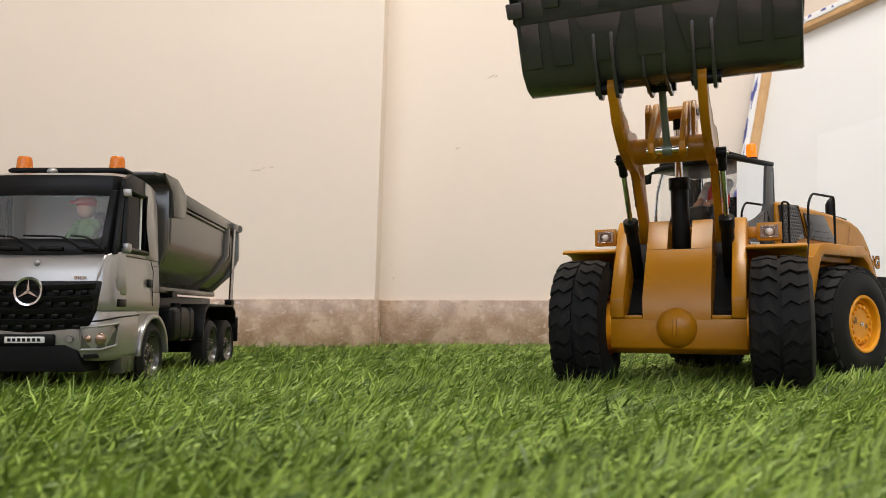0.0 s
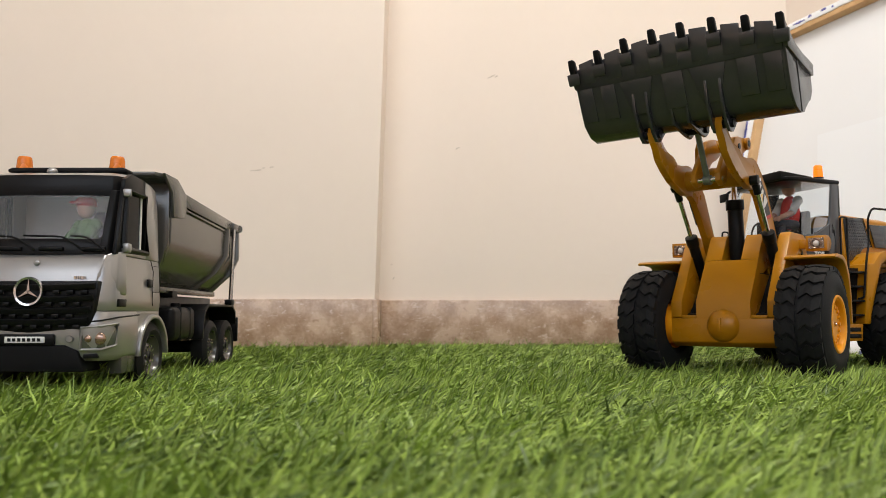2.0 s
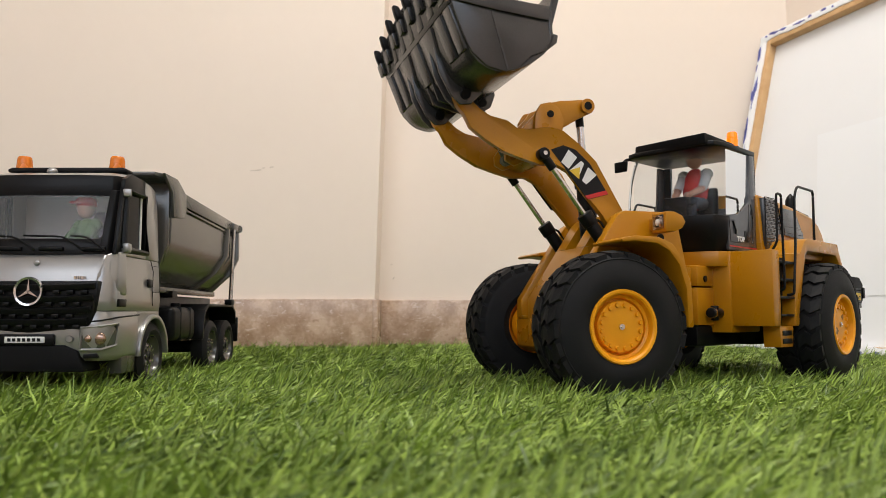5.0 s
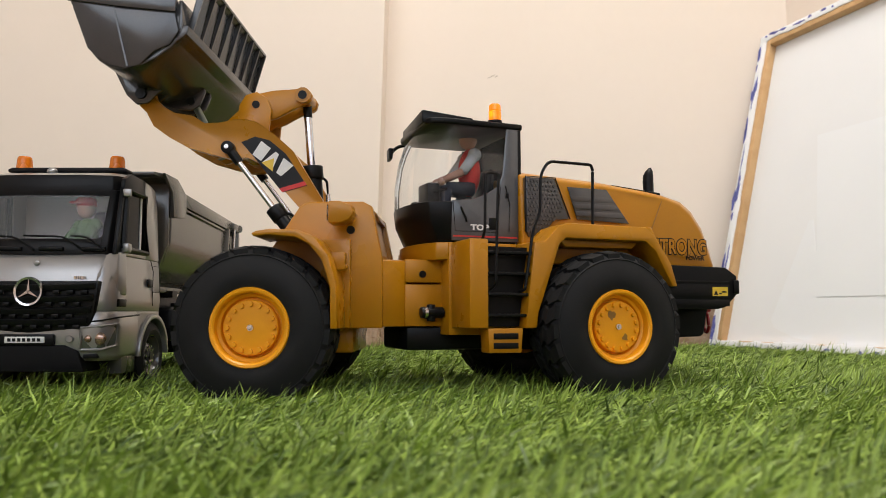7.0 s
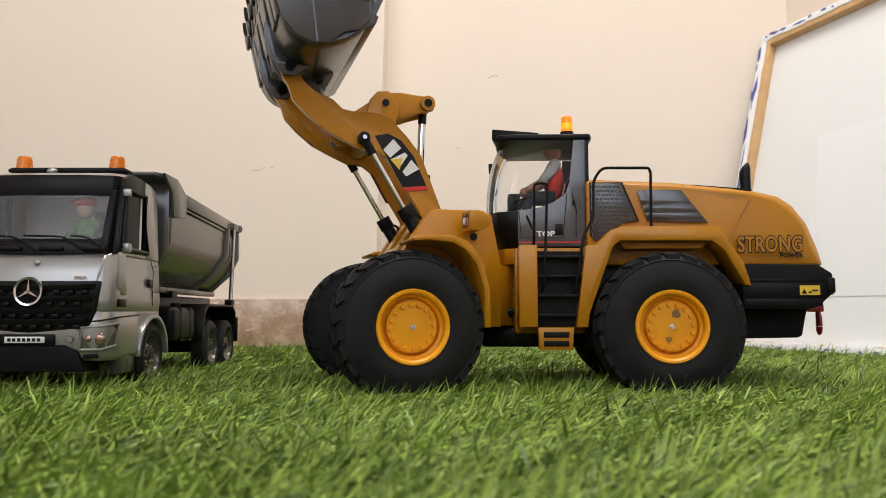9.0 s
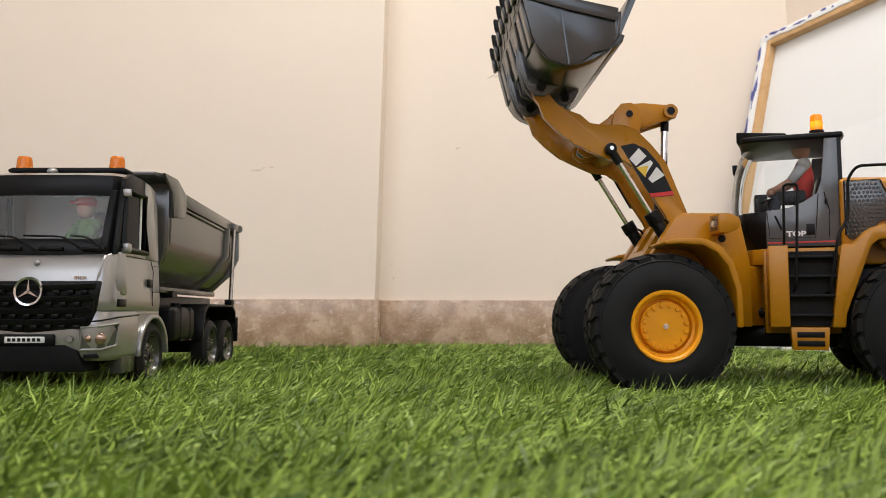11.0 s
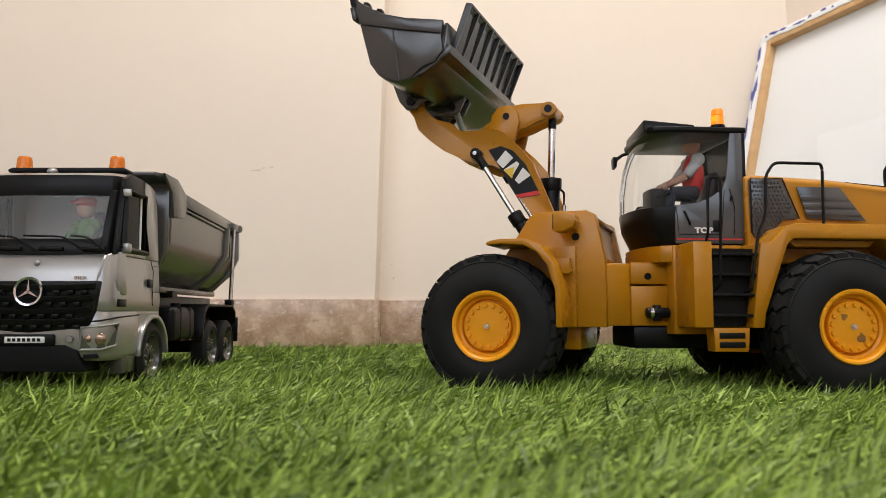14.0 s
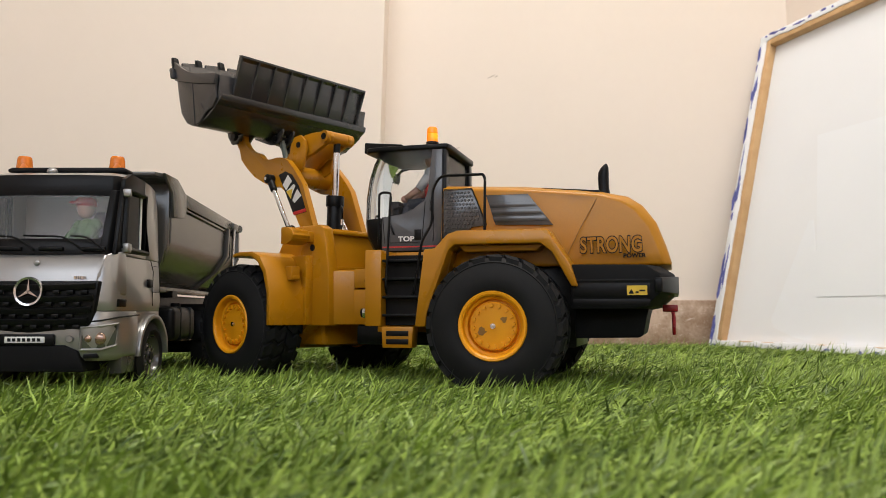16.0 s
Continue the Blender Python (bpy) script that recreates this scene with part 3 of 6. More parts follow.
def flank(s):
    y0, y1 = s * 0.0535, s * 0.0562
    g = part("side_grille", extrude([(0.0545, 0.1775), (0.0285, 0.1775), (0.0155, 0.1450), (0.0290, 0.1435), (0.0400, 0.1300), (0.0520, 0.1290), (0.0545, 0.1340)], s * 0.050, s * 0.0560), GRILLE, loader, "dark grey side grille with small hexagons", bevel=0.0008)
    part("grille_frame", tube([(0.0548, s * 0.0562, 0.1330), (0.0548, s * 0.0562, 0.1778), (0.0283, s * 0.0562, 0.1778), (0.0150, s * 0.0562, 0.1450)], 0.0006, 6), BLACK, g, "dark seam round the grille")
    bm = bmesh.new()
    for i in range(13):
        for j in range(14):
            x, z = 0.0530 - 0.0031 * i - (0.00155 if j % 2 else 0), 0.1335 + 0.0034 * j
            if x < 0.0420 - (z - 0.1300) * 0.95 or x < 0.0172 + (z - 0.1450) * 0.40 or z > 0.1760:
                continue
            rod((x, s * 0.0558, z), (x, s * 0.0566, z), 0.00140, 0.0010, 6, bm)
    part("grille_studs", bm, GRILLE, g)
    part("side_vent", extrude([(0.0160, 0.1715), (-0.0210, 0.1712), (-0.0425, 0.1435), (0.0075, 0.1450)], y0, s * 0.0548), GRILLE, loader, "dark louvred side vent", bevel=0.0005)
    for k in range(4):
        z = 0.1475 + 0.0062 * k
        x1 = -0.0405 + (z - 0.144) * 0.74
        part("louvre", extrude([(0.0085 + k * 0.0017, z), (x1, z), (x1 + 0.003, z + 0.0046), (0.0100 + k * 0.0017, z + 0.0046)], s * 0.0545, s * (0.0558 - 0.0004 * k)), GRILLE, loader, bevel=0.0003)
    # fender over the rear wheel, with the slanted strut to the ladder
    arch = [(0.0708, 0.0575), (0.0612, 0.0575), (0.0601, 0.0682), (0.0412, 0.1214), (0.0355, 0.1262), (-0.0363, 0.1258), (-0.0456, 0.1182), (-0.0611, 0.0903), (-0.0660, 0.0903), (-0.0603, 0.1084), (-0.0459, 0.1300),
            (-0.0421, 0.1372), (0.0339, 0.1378), (0.0423, 0.1350), (0.0537, 0.1232), (0.0629, 0.1228)]
    part("rear_fender", extrude(arch, s * 0.052, s * 0.0865), YELLOW, loader, "ochre fender over the rear wheel", bevel=0.0013)
    part("fender_lip", extrude([(-0.0363, 0.1256), (0.0355, 0.1260), (0.0300, 0.1205), (-0.0310, 0.1205)], s * 0.053, s * 0.075), YELLOW, loader, bevel=0.001)
    # ladder box
    part("ladder_panel", extrude([(0.1159, 0.1232), (0.1010, 0.1232), (0.1010, 0.0578), (0.1158, 0.0578)], s * 0.048, s * 0.0865), YELLOW, loader, "ochre panel beside the ladder", bevel=0.001)
    lad = part("ladder", extrude([(0.1009, 0.1190), (0.0631, 0.1187), (0.0708, 0.0588), (0.1009, 0.0588)], s * 0.052, s * 0.0745), BLACK, loader, "black ladder recess")
    for k in range(4):
        z = 0.0660 + 0.0155 * k
        part("tread_plate", box(0.0695 - 0.0017 * k, 0.1005, min(s * 0.0740, s * 0.0855), max(s * 0.0740, s * 0.0855), z, z + 0.0022), BLACK, lad, "black ladder tread", bevel=0.0005)
    st = part("step", extrude([(0.1009, 0.0575), (0.0725, 0.0575), (0.0738, 0.0396), (0.0999, 0.0396)], s * 0.070, s * 0.0850), YELLOW, loader, "yellow two-rung step", bevel=0.0006)
    # black plates on the solid step give the shade of open gaps
    for z0 in (0.0425, 0.0495):
        part("rung_gap", box(0.0765, 0.0965, min(s * 0.0846, s * 0.0856), max(s * 0.0846, s * 0.0856), z0, z0 + 0.0045), BLACK, st, "black plate in place of the shaded gap between the rungs", bevel=0.0003)
    y = s * 0.0862
    part("grab_rail", tube(smooth_line([(0.1038, s * 0.080, 0.121), (0.1036, y, 0.1300), (0.1031, y, 0.1712), (0.1000, y, 0.1728), (0.0925, y, 0.1722), (0.0960, y + s * 0.002, 0.0900), (0.0975, s * 0.082, 0.0864)]), 0.0011), BLACK, loader, "bent black grab rail")
    y = s * 0.0835
    part("hand_rail", tube(smooth_line([(0.0735, s * 0.081, 0.0850), (0.0715, y + s * 0.003, 0.0858), (0.0644, y + s * 0.003, 0.1303), (0.0563, y, 0.1445), (0.0558, y, 0.1745), (0.0490, y, 0.1852), (0.0115, y, 0.1848), (0.0100, y, 0.1810), (0.0105, y, 0.1365)]), 0.0012), BLACK, loader, "long bent black hand rail")
    # tail
    part("shackle", tube(smooth_line([(-0.1320, s * 0.030, 0.0745), (-0.1380, s * 0.030, 0.0725), (-0.1390, s * 0.0275, 0.0660), (-0.1390, s * 0.0265, 0.0560), (-0.1390, s * 0.0300, 0.0510), (-0.1390, s * 0.0335, 0.0560), (-0.1390, s * 0.0325, 0.0660), (-0.1380, s * 0.0300, 0.0720)]), 0.0016), DARKRED, loader, "dark red towing shackle")
    part("shackle_bracket", box(-0.1425, -0.1300, s * 0.030 - 0.003, s * 0.030 + 0.003, 0.0700, 0.0760), DARKRED, loader, bevel=0.0010)


mirrored(flank)
TAIL = [(-0.0600, 0.1080), (-0.1295, 0.1070), (-0.1405, 0.1000), (-0.1410, 0.0850), (-0.1290, 0.0740), (-0.1200, 0.0722), (-0.0600, 0.0722)]


def tail():
    rings = []
    for y in (-0.0815, -0.052, 0.052, 0.0815):
        pull = 0.011 if abs(y) > 0.06 else 0
        rings.append([(x + (pull if x < -0.1 else 0), y, z) for x, z in TAIL])
    return loft(rings)


cw = part("counterweight", tail(), MATT, loader, "black counterweight across the tail", bevel=0.0012)
part("tail_belly", loft([[(x, y, z) for x, z in ((-0.0600, 0.0730), (-0.1200, 0.0730), (-0.1180, 0.0660), (-0.1150, 0.0510), (-0.1120, 0.0490), (-0.0600, 0.0480))] for y in (-0.056, -0.050, 0.050, 0.056)]), MATT, cw, "black narrow belly of the tail", bevel=0.0012)
for z0, z1 in ((0.0745, 0.0800), (0.0812, 0.0925), (0.0937, 0.0955)):
    part("side_band", box(-0.1215, -0.0620, 0.0810, 0.08175, z0, z1), BLACK, cw, bevel=0.0001)
    part("side_band", box(-0.1215, -0.0620, -0.08175, -0.0810, z0, z1), BLACK, cw, bevel=0.0001)
part("tail_band", loft([[(-0.131, -0.083, 0.0965), (-0.131, -0.083, 0.085), (-0.125, -0.083, 0.085), (-0.125, -0.083, 0.0965)], [(-0.1435, -0.05, 0.0985), (-0.1435, -0.05, 0.084), (-0.13, -0.05, 0.084), (-0.13, -0.05, 0.0985)],
                        [(-0.1435, 0.05, 0.0985), (-0.1435, 0.05, 0.084), (-0.13, 0.05, 0.084), (-0.13, 0.05, 0.0985)], [(-0.131, 0.083, 0.0965), (-0.131, 0.083, 0.085), (-0.125, 0.083, 0.085), (-0.125, 0.083, 0.0965)]]), BLACK, loader, bevel=0.001)
part("belly", box(-0.060, 0.060, -0.045, 0.045, 0.040, 0.110), BLACK, loader, "black underbody", bevel=0.002)
part("axle", rod((0, -0.08, R), (0, 0.08, R), 0.011), BLACK, loader)
part("warning_sticker", box(-0.1195, -0.1040, 0.0816, 0.08205, 0.0830, 0.0905), YELLOWINK, loader, "small yellow warning sticker")
bars = bmesh.new()
extrude([(-0.1052, 0.0840), (-0.1095, 0.0840), (-0.1073, 0.0880)], 0.0820, 0.0822, bm=bars)
box(-0.1180, -0.1135, 0.0820, 0.0822, 0.0858, 0.0872, bars)
box(-0.1130, -0.1105, 0.0820, 0.0822, 0.0845, 0.0858, bars)
part("sticker_marks", bars, DECAL, loader)
EX = [(0.0, 0.1690, 0.0056), (0.0, 0.1745, 0.0050), (0.0, 0.1765, 0.0046), (0.0004, 0.1860, 0.0048), (0.0002, 0.1915, 0.0046), (-0.0008, 0.1955, 0.0034), (-0.0020, 0.1990, 0.0010)]
part("exhaust_pipe", loft([[(-0.0830 + dx + q * math.cos(a), 0.026 + q * math.sin(a), z) for a in [k * math.pi / 8 for k in range(16)]] for dx, z, q in EX]), BLACK, loader, "short black exhaust pipe with a slanted tip")
M = Matrix.Translation((-0.0650, 0.0566, 0.1192)) @ Matrix.Rotation(radians(-5.5), 4, "Z") @ SIDE
lettering("flank_lettering", "STRONG", 0.0178, M, DECAL, loader, 0.0002, 0.0012, "outlined dark lettering", 1.06, 0.69)
lettering("flank_lettering", "STRONG", 0.0178, Matrix.Translation((0, 0.0003, 0)) @ M, YELLOW, loader, 0.0002, 0.00035, "ochre letter fill", 1.06, 0.69)
lettering("flank_lettering", "POWER", 0.0048, Matrix.Translation((-0.0350, -0.0032, -0.0045)) @ M, DECAL, loader, 0.0002, 0.0002, "small dark lettering", 1.05, 1.05)

# -- joint between the two halves --
part("joint_block", box(0.1165, 0.1480, -0.034, 0.034, 0.0585, 0.0912), YELLOW, loader, "lower block of the joint", bevel=0.0012)
part("joint_block", box(0.1165, 0.1480, -0.034, 0.034, 0.0925, 0.1105), YELLOW, loader, "upper block of the joint", bevel=0.0012)
part("joint_floor", box(0.060, 0.118, -0.050, 0.050, 0.052, 0.1235), YELLOW, loader, "ochre middle frame", bevel=0.001)
part("joint_belly", box(0.060, 0.146, -0.032, 0.032, 0.040, 0.0585), BLACK, loader, "black housing under the joint", bevel=0.003)


def joint_side(s):
    part("joint_bolt", rod((0.134, s * 0.033, 0.099), (0.134, s * 0.0352, 0.099), 0.0028), BLACK, loader)
    part("steering_rod", rod((0.100, s * 0.040, 0.0690), (0.132, s * 0.040, 0.0690), 0.0015), BLACK, loader)
    part("rod_end", rod((0.1190, s * 0.040, 0.0692), (0.1375, s * 0.040, 0.0692), 0.0043), BLACK, loader, bevel=0.0008)
    part("rod_end_cap", rod((0.1325, s * 0.0400, 0.0692), (0.1350, s * 0.0400, 0.0692), 0.0049), CHROME, loader, "bright steel rod collar")
    part("rod_yoke", rod((0.1290, s * 0.040, 0.0625), (0.1290, s * 0.040, 0.0755), 0.0034), BLACK, loader, bevel=0.0006)


mirrored(joint_side)

# -- cab --
def plan(front, half, back, n=7, bulge=0.014):
    """A plan outline with a rounded front."""
    pts = [(back, -half)]
    for k in range(n + 1):
        a = -math.pi / 2 + math.pi * k / n
        pts.append((front - 0.022 + 0.022 * math.cos(a) ** 0.7 if abs(math.cos(a)) > 1e-6 else front - 0.022, half * math.sin(a) * (1 - 0.06 * math.cos(a))))
    pts.append((back, half))
    return pts


def ring(z, front, half, back):
    return [(x, y, z) for x, y in plan(front, half, back)]


part("cab_skirt", loft([ring(0.1235, 0.1325, 0.0455, 0.1080), ring(0.1400, 0.1400, 0.0480, 0.1080), ring(0.1555, 0.1420, 0.0485, 0.1080)]), BLACK, loader, "black rounded front skirt of the cab", bevel=0.0012)
part("cab_collar", loft([ring(0.1100, 0.1360, 0.050, 0.1000), ring(0.1235, 0.1360, 0.050, 0.1000)]), YELLOW, loader, "ochre collar under the cab", bevel=0.001)


def cab_glass():
    bm = bmesh.new()
    rows = []
    for z, fr, hf in ((0.1555, 0.1415, 0.0475), (0.175, 0.1412, 0.0475), (0.195, 0.1385, 0.0465), (0.208, 0.1345, 0.0455), (0.2165, 0.1300, 0.0450)):
        rows.append([bm.verts.new((x, y, z)) for x, y in plan(fr, hf, 0.0990, 14)[1:-1]])
    for a, b in zip(rows, rows[1:]):
        for i in range(len(a) - 1):
            bm.faces.new((a[i], a[i + 1], b[i + 1], b[i]))
    return bm


pane = part("front_pane", cab_glass(), CLEAR, loader, "curved clear front pane")
pane.visible_shadow = False


def cab_side(s):
    a, b = s * 0.0455, s * 0.0485
    low = [(0.1150, 0.1250), (0.1150, 0.1565), (0.1090, 0.1568), (0.0960, 0.1585), (0.0850, 0.1630), (0.0745, 0.1700), (0.0710, 0.1800), (0.0675, 0.2165), (0.0575, 0.2165), (0.0575, 0.1250)]
    d = part("cab_door", extrude(low, a, b), CABGREY, loader, "grey cab door with a curved sill", bevel=0.0008)
    part("door_seam", tube([(0.1140, b, 0.1555), (0.1120, b, 0.1325), (0.0766, b, 0.1325), (0.0735, b, 0.1690)], 0.0004, 6), BLACK, d)
    part("red_stripe", box(0.0590, 0.1140, min(b, b + s * 0.0003), max(b, b + s * 0.0003), 0.1280, 0.1292), REDINK, d, "thin dark red stripe")
    part("door_handle", tube([(0.1075, b + s * 0.0006, 0.1515), (0.1035, b + s * 0.0014, 0.1420), (0.1030, b + s * 0.0006, 0.1400)], 0.0009, 8), BLACK, d, "black door handle")
    part("door_latch", box(0.0665, 0.0690, min(b, b + s * 0.001), max(b, b + s * 0.001), 0.1600, 0.1640), BLACK, d)
    sp = bmesh.new()
    sp.faces.new([sp.verts.new((x, s * 0.0466, z)) for x, z in ((0.1160, 0.1560), (0.1130, 0.2160), (0.0685, 0.2160), (0.0718, 0.1790), (0.0755, 0.1700), (0.0860, 0.1632), (0.0970, 0.1587))])
    w = part("side_pane", sp, CLEAR, loader, "clear side pane")
    w.visible_shadow = False
    part("door_groove", tube([(0.0660, b, 0.1330), (0.0655, b, 0.1560), (0.0690, b, 0.1700)], 0.0005, 6), BLACK, d)
    part("door_recess", box(0.0770, 0.0835, min(b, b + s * 0.0004), max(b, b + s * 0.0004), 0.1345, 0.1440), BLACK, d, bevel=0.0001)
    part("pillar", extrude([(0.0580, 0.2165), (0.0545, 0.2165), (0.0540, 0.1250), (0.0580, 0.1250)], s * 0.0380, s * 0.0478), BLACK, loader, bevel=0.0008)


mirrored(cab_side)
bk = part("rear_pane", box(0.0570, 0.0578, -0.038, 0.038, 0.1700, 0.2160), CLEAR, loader, "clear rear pane")
bk.visible_shadow = False
part("cab_back", box(0.0555, 0.0590, -0.0455, 0.0455, 0.1230, 0.1700), CABGREY, loader, "grey rear cab wall", bevel=0.0006)
part("cab_floor", box(0.0590, 0.1090, -0.0455, 0.0455, 0.1230, 0.1300), BLACK, loader)
part("console", box(0.1085, 0.1300, -0.030, 0.030, 0.1300, 0.1570), BLACK, loader, "black dashboard", bevel=0.003)
part("control_box", box(0.1110, 0.1220, -0.012, 0.012, 0.1560, 0.1760), BLACK, loader, "black control box behind the wheel", bevel=0.0015)
part("steering_column", rod((0.1160, 0.004, 0.1500), (0.1110, 0.004, 0.1690), 0.0028), BLACK, loader)
part("steering_wheel", lathe([(0.0095 + 0.0011 * math.cos(a), 0.0011 * math.sin(a)) for a in [k * math.pi / 4 for k in range(9)]], 28, "z"), BLACK, loader, "black steering wheel").matrix_basis = pose(0.1105, 0.004, 0.1700, 0, 18, 0)
part("seat", extrude([(0.0640, 0.1300), (0.0960, 0.1300), (0.0960, 0.1600), (0.0740, 0.1610), (0.0690, 0.1900), (0.0630, 0.1900)], -0.016, 0.016), BLACK, loader, "black driver seat", bevel=0.003)
roofr = [(0.0530, -0.0475), (0.0510, -0.040), (0.0510, 0.040), (0.0530, 0.0475), (0.1200, 0.0485), (0.1310, 0.0450), (0.1345, 0.0390), (0.1300, -0.0360), (0.1260, -0.0450), (0.1180, -0.0485)]
rf = part("cab_roof", extrude(roofr, 0.2168, 0.2218, "z"), BLACK, loader, "flat black cab roof", bevel=0.0016, segs=3)
part("visor", loft([[(0.0960, -0.046, 0.2200), (0.1280, -0.037, 0.2190), (0.1365, 0.040, 0.2180), (0.0960, 0.0480, 0.2200)], [(0.0960, -0.046, 0.2232), (0.1280, -0.036, 0.2285), (0.1365, 0.039, 0.2288), (0.0960, 0.0475, 0.2232)]]), BLACK, rf, "raised black sun visor", bevel=0.0015)
part("roof_panel", box(0.0600, 0.1000, -0.036, 0.036, 0.2210, 0.2234), BLACK, rf, bevel=0.0012)
part("mirror_arm", tube(smooth_line([(0.1200, -0.044, 0.2180), (0.1290, -0.046, 0.2165), (0.1350, -0.047, 0.2110)]), 0.0015), BLACK, loader, "bent black mirror arm")
part("cab_mirror", loft([[(0.1325, -0.0540, 0.2135), (0.1375, -0.0540, 0.2135), (0.1395, -0.0400, 0.2135), (0.1345, -0.0400, 0.2135)], [(0.1340, -0.0540, 0.2035), (0.1370, -0.0540, 0.2035), (0.1390, -0.0400, 0.2035), (0.1360, -0.0400, 0.2035)]]), BLACK, loader, "small black mirror at the roof corner", bevel=0.0010)
bc = part("beacon", lathe([(0.0, 0.0155), (0.0035, 0.0155), (0.0047, 0.0142), (0.0050, 0.0100), (0.0046, 0.0095), (0.0052, 0.0088), (0.0052, 0.0)], 24, "z"), AMBER_LIT, loader, "lit amber beacon on the cab roof")
bc.matrix_basis = pose(0.0712, 0.0340, 0.2246)
part("lamp_core", ball((0, -0.0046, 0.0078), 0.0022, 1, 0.5, 1.2), AMBERCORE, bc, "glowing lamp core")
part("beacon_foot", lathe([(0.0, 0.0015), (0.0058, 0.0015), (0.0060, 0.0), (0.0, 0.0)], 24, "z"), BLACK, bc)
M = Matrix.Translation((0.0990, 0.0487, 0.1338)) @ SIDE
lettering("door_lettering", "TOP", 0.0061, M, WHITE, loader, 0.0002, 0.00025, "pale lettering on the door", 1.05, 1.25)

# -- front frame: its origin is the joint --
front = part("front_frame", extrude([(0.1330, 0.0395), (0.1335, 0.0640), (0.1180, 0.0655), (0.060, 0.0655), (0.050, 0.0600), (0.088, 0.0345), (0.125, 0.0345)], -0.0555, 0.0555), YELLOW, loader, "ochre front frame that turns about the joint", bevel=0.0012)


def cheek(s):
    prof = [(0.1330, 0.0650), (0.1330, 0.0815), (0.0880, 0.1500), (0.0817, 0.1535), (0.0400, 0.1535), (0.0330, 0.1500), (0.0250, 0.1110), (0.0245, 0.0575), (0.060, 0.0575), (0.100, 0.0600)]
    part("cheek_plate", extrude(prof, s * 0.0438, s * 0.0556), YELLOW, front, "ochre side cheek", bevel=0.0012)
    part("slot_back", extrude([(0.1150, 0.0650), (0.0700, 0.1100), (0.0420, 0.1400), (0.0340, 0.0620)], s * 0.0280, s * 0.0440), MATT, front, "dark slot for the lift arm")
    part("slot_sill", box(0.1180, 0.1334, min(s * 0.0285, s * 0.0436), max(s * 0.0285, s * 0.0436), 0.0640, 0.0672), YELLOW, front, bevel=0.0006)
    # fender: a bent plate
    top = [(0.1125, 0.1245), (0.1090, 0.1262), (0.1000, 0.1275), (0.0800, 0.1270), (0.0680, 0.1222), (0.0580, 0.1090), (0.0520, 0.0890), (0.0510, 0.0578)]
    low = [(0.0560, 0.0578), (0.0565, 0.0870), (0.0625, 0.1060), (0.0710, 0.1165), (0.0815, 0.1220), (0.1000, 0.1235), (0.1110, 0.1225)]
    fd = part("front_fender", extrude(top + low, s * 0.0550, s * 0.1030), YELLOW, front, "ochre fender over the front wheel", bevel=0.0009)
    part("fender_web", extrude([(0.1000, 0.1240), (0.0815, 0.1225), (0.0710, 0.1170), (0.0625, 0.1065), (0.0565, 0.0875), (0.0560, 0.0578), (0.0480, 0.0578), (0.0480, 0.1240)], s * 0.0550, s * 0.0640), YELLOW, fd, bevel=0.0008)
    part("fender_clip", box(0.0495, 0.0600, min(s * 0.070, s * 0.080), max(s * 0.070, s * 0.080), 0.1000, 0.1130), YELLOW, fd, bevel=0.0008)
    part("clip_bar", box(0.0480, 0.0500, min(s * 0.0715, s * 0.0785), max(s * 0.0715, s * 0.0785), 0.1010, 0.1040), YELLOW, fd, bevel=0.0004)
    # headlight
    hl = part("headlight", extrude([(0.0615, 0.1340), (0.0615, 0.1500), (0.0530, 0.1500), (0.0460, 0.1470), (0.0430, 0.1420), (0.0460, 0.1370), (0.0530, 0.1340)], s * 0.0630, s * 0.0838), YELLOW, front, "square headlight in an ochre housing", bevel=0.0008)
    part("reflector", box(0.0612, 0.0620, s * 0.0734 - 0.0075, s * 0.0734 + 0.0075, 0.1366, 0.1474), LAMPWELL, hl, "brownish lamp reflector")
    part("lens", box(0.0621, 0.0630, s * 0.0734 - 0.0078, s * 0.0734 + 0.0078, 0.1362, 0.1478), CLEAR, hl, "clear lamp lens", bevel=0.0003)
    part("lamp_ring", lathe([(0.0038, -0.0002), (0.0050, -0.0012), (0.0058, -0.0002)], 24), LAMPWELL, hl, "dull ring round the bulb").matrix_basis = pose(0.0620, s * 0.0734, 0.1420, 0, 0, 90)
    for k in range(4):
        part("housing_rib", box(0.0442 + 0.0024 * k, 0.0452 + 0.0024 * k, min(s * 0.0650, s * 0.0820), max(s * 0.0650, s * 0.0820), 0.1385 - 0.0006 * k, 0.1468 + 0.0010 * k), YELLOW, hl, bevel=0.0004)
    part("bulb", ball((0.0622, s * 0.0734, 0.1420), 0.0030, 0.5), WHITE, hl)
    part("lamp_bracket", box(0.0470, 0.0590, min(s * 0.0540, s * 0.0640), max(s * 0.0540, s * 0.0640), 0.1370, 0.1470), YELLOW, front, bevel=0.001)
    # no hole is cut: a black disc carries its inner shade
    part("bolt_hole", rod((0.0489, s * 0.0550, 0.1317), (0.0489, s * 0.0562, 0.1317), 0.0032), BLACK, front, "black disc for the shade in a round bolt hole")
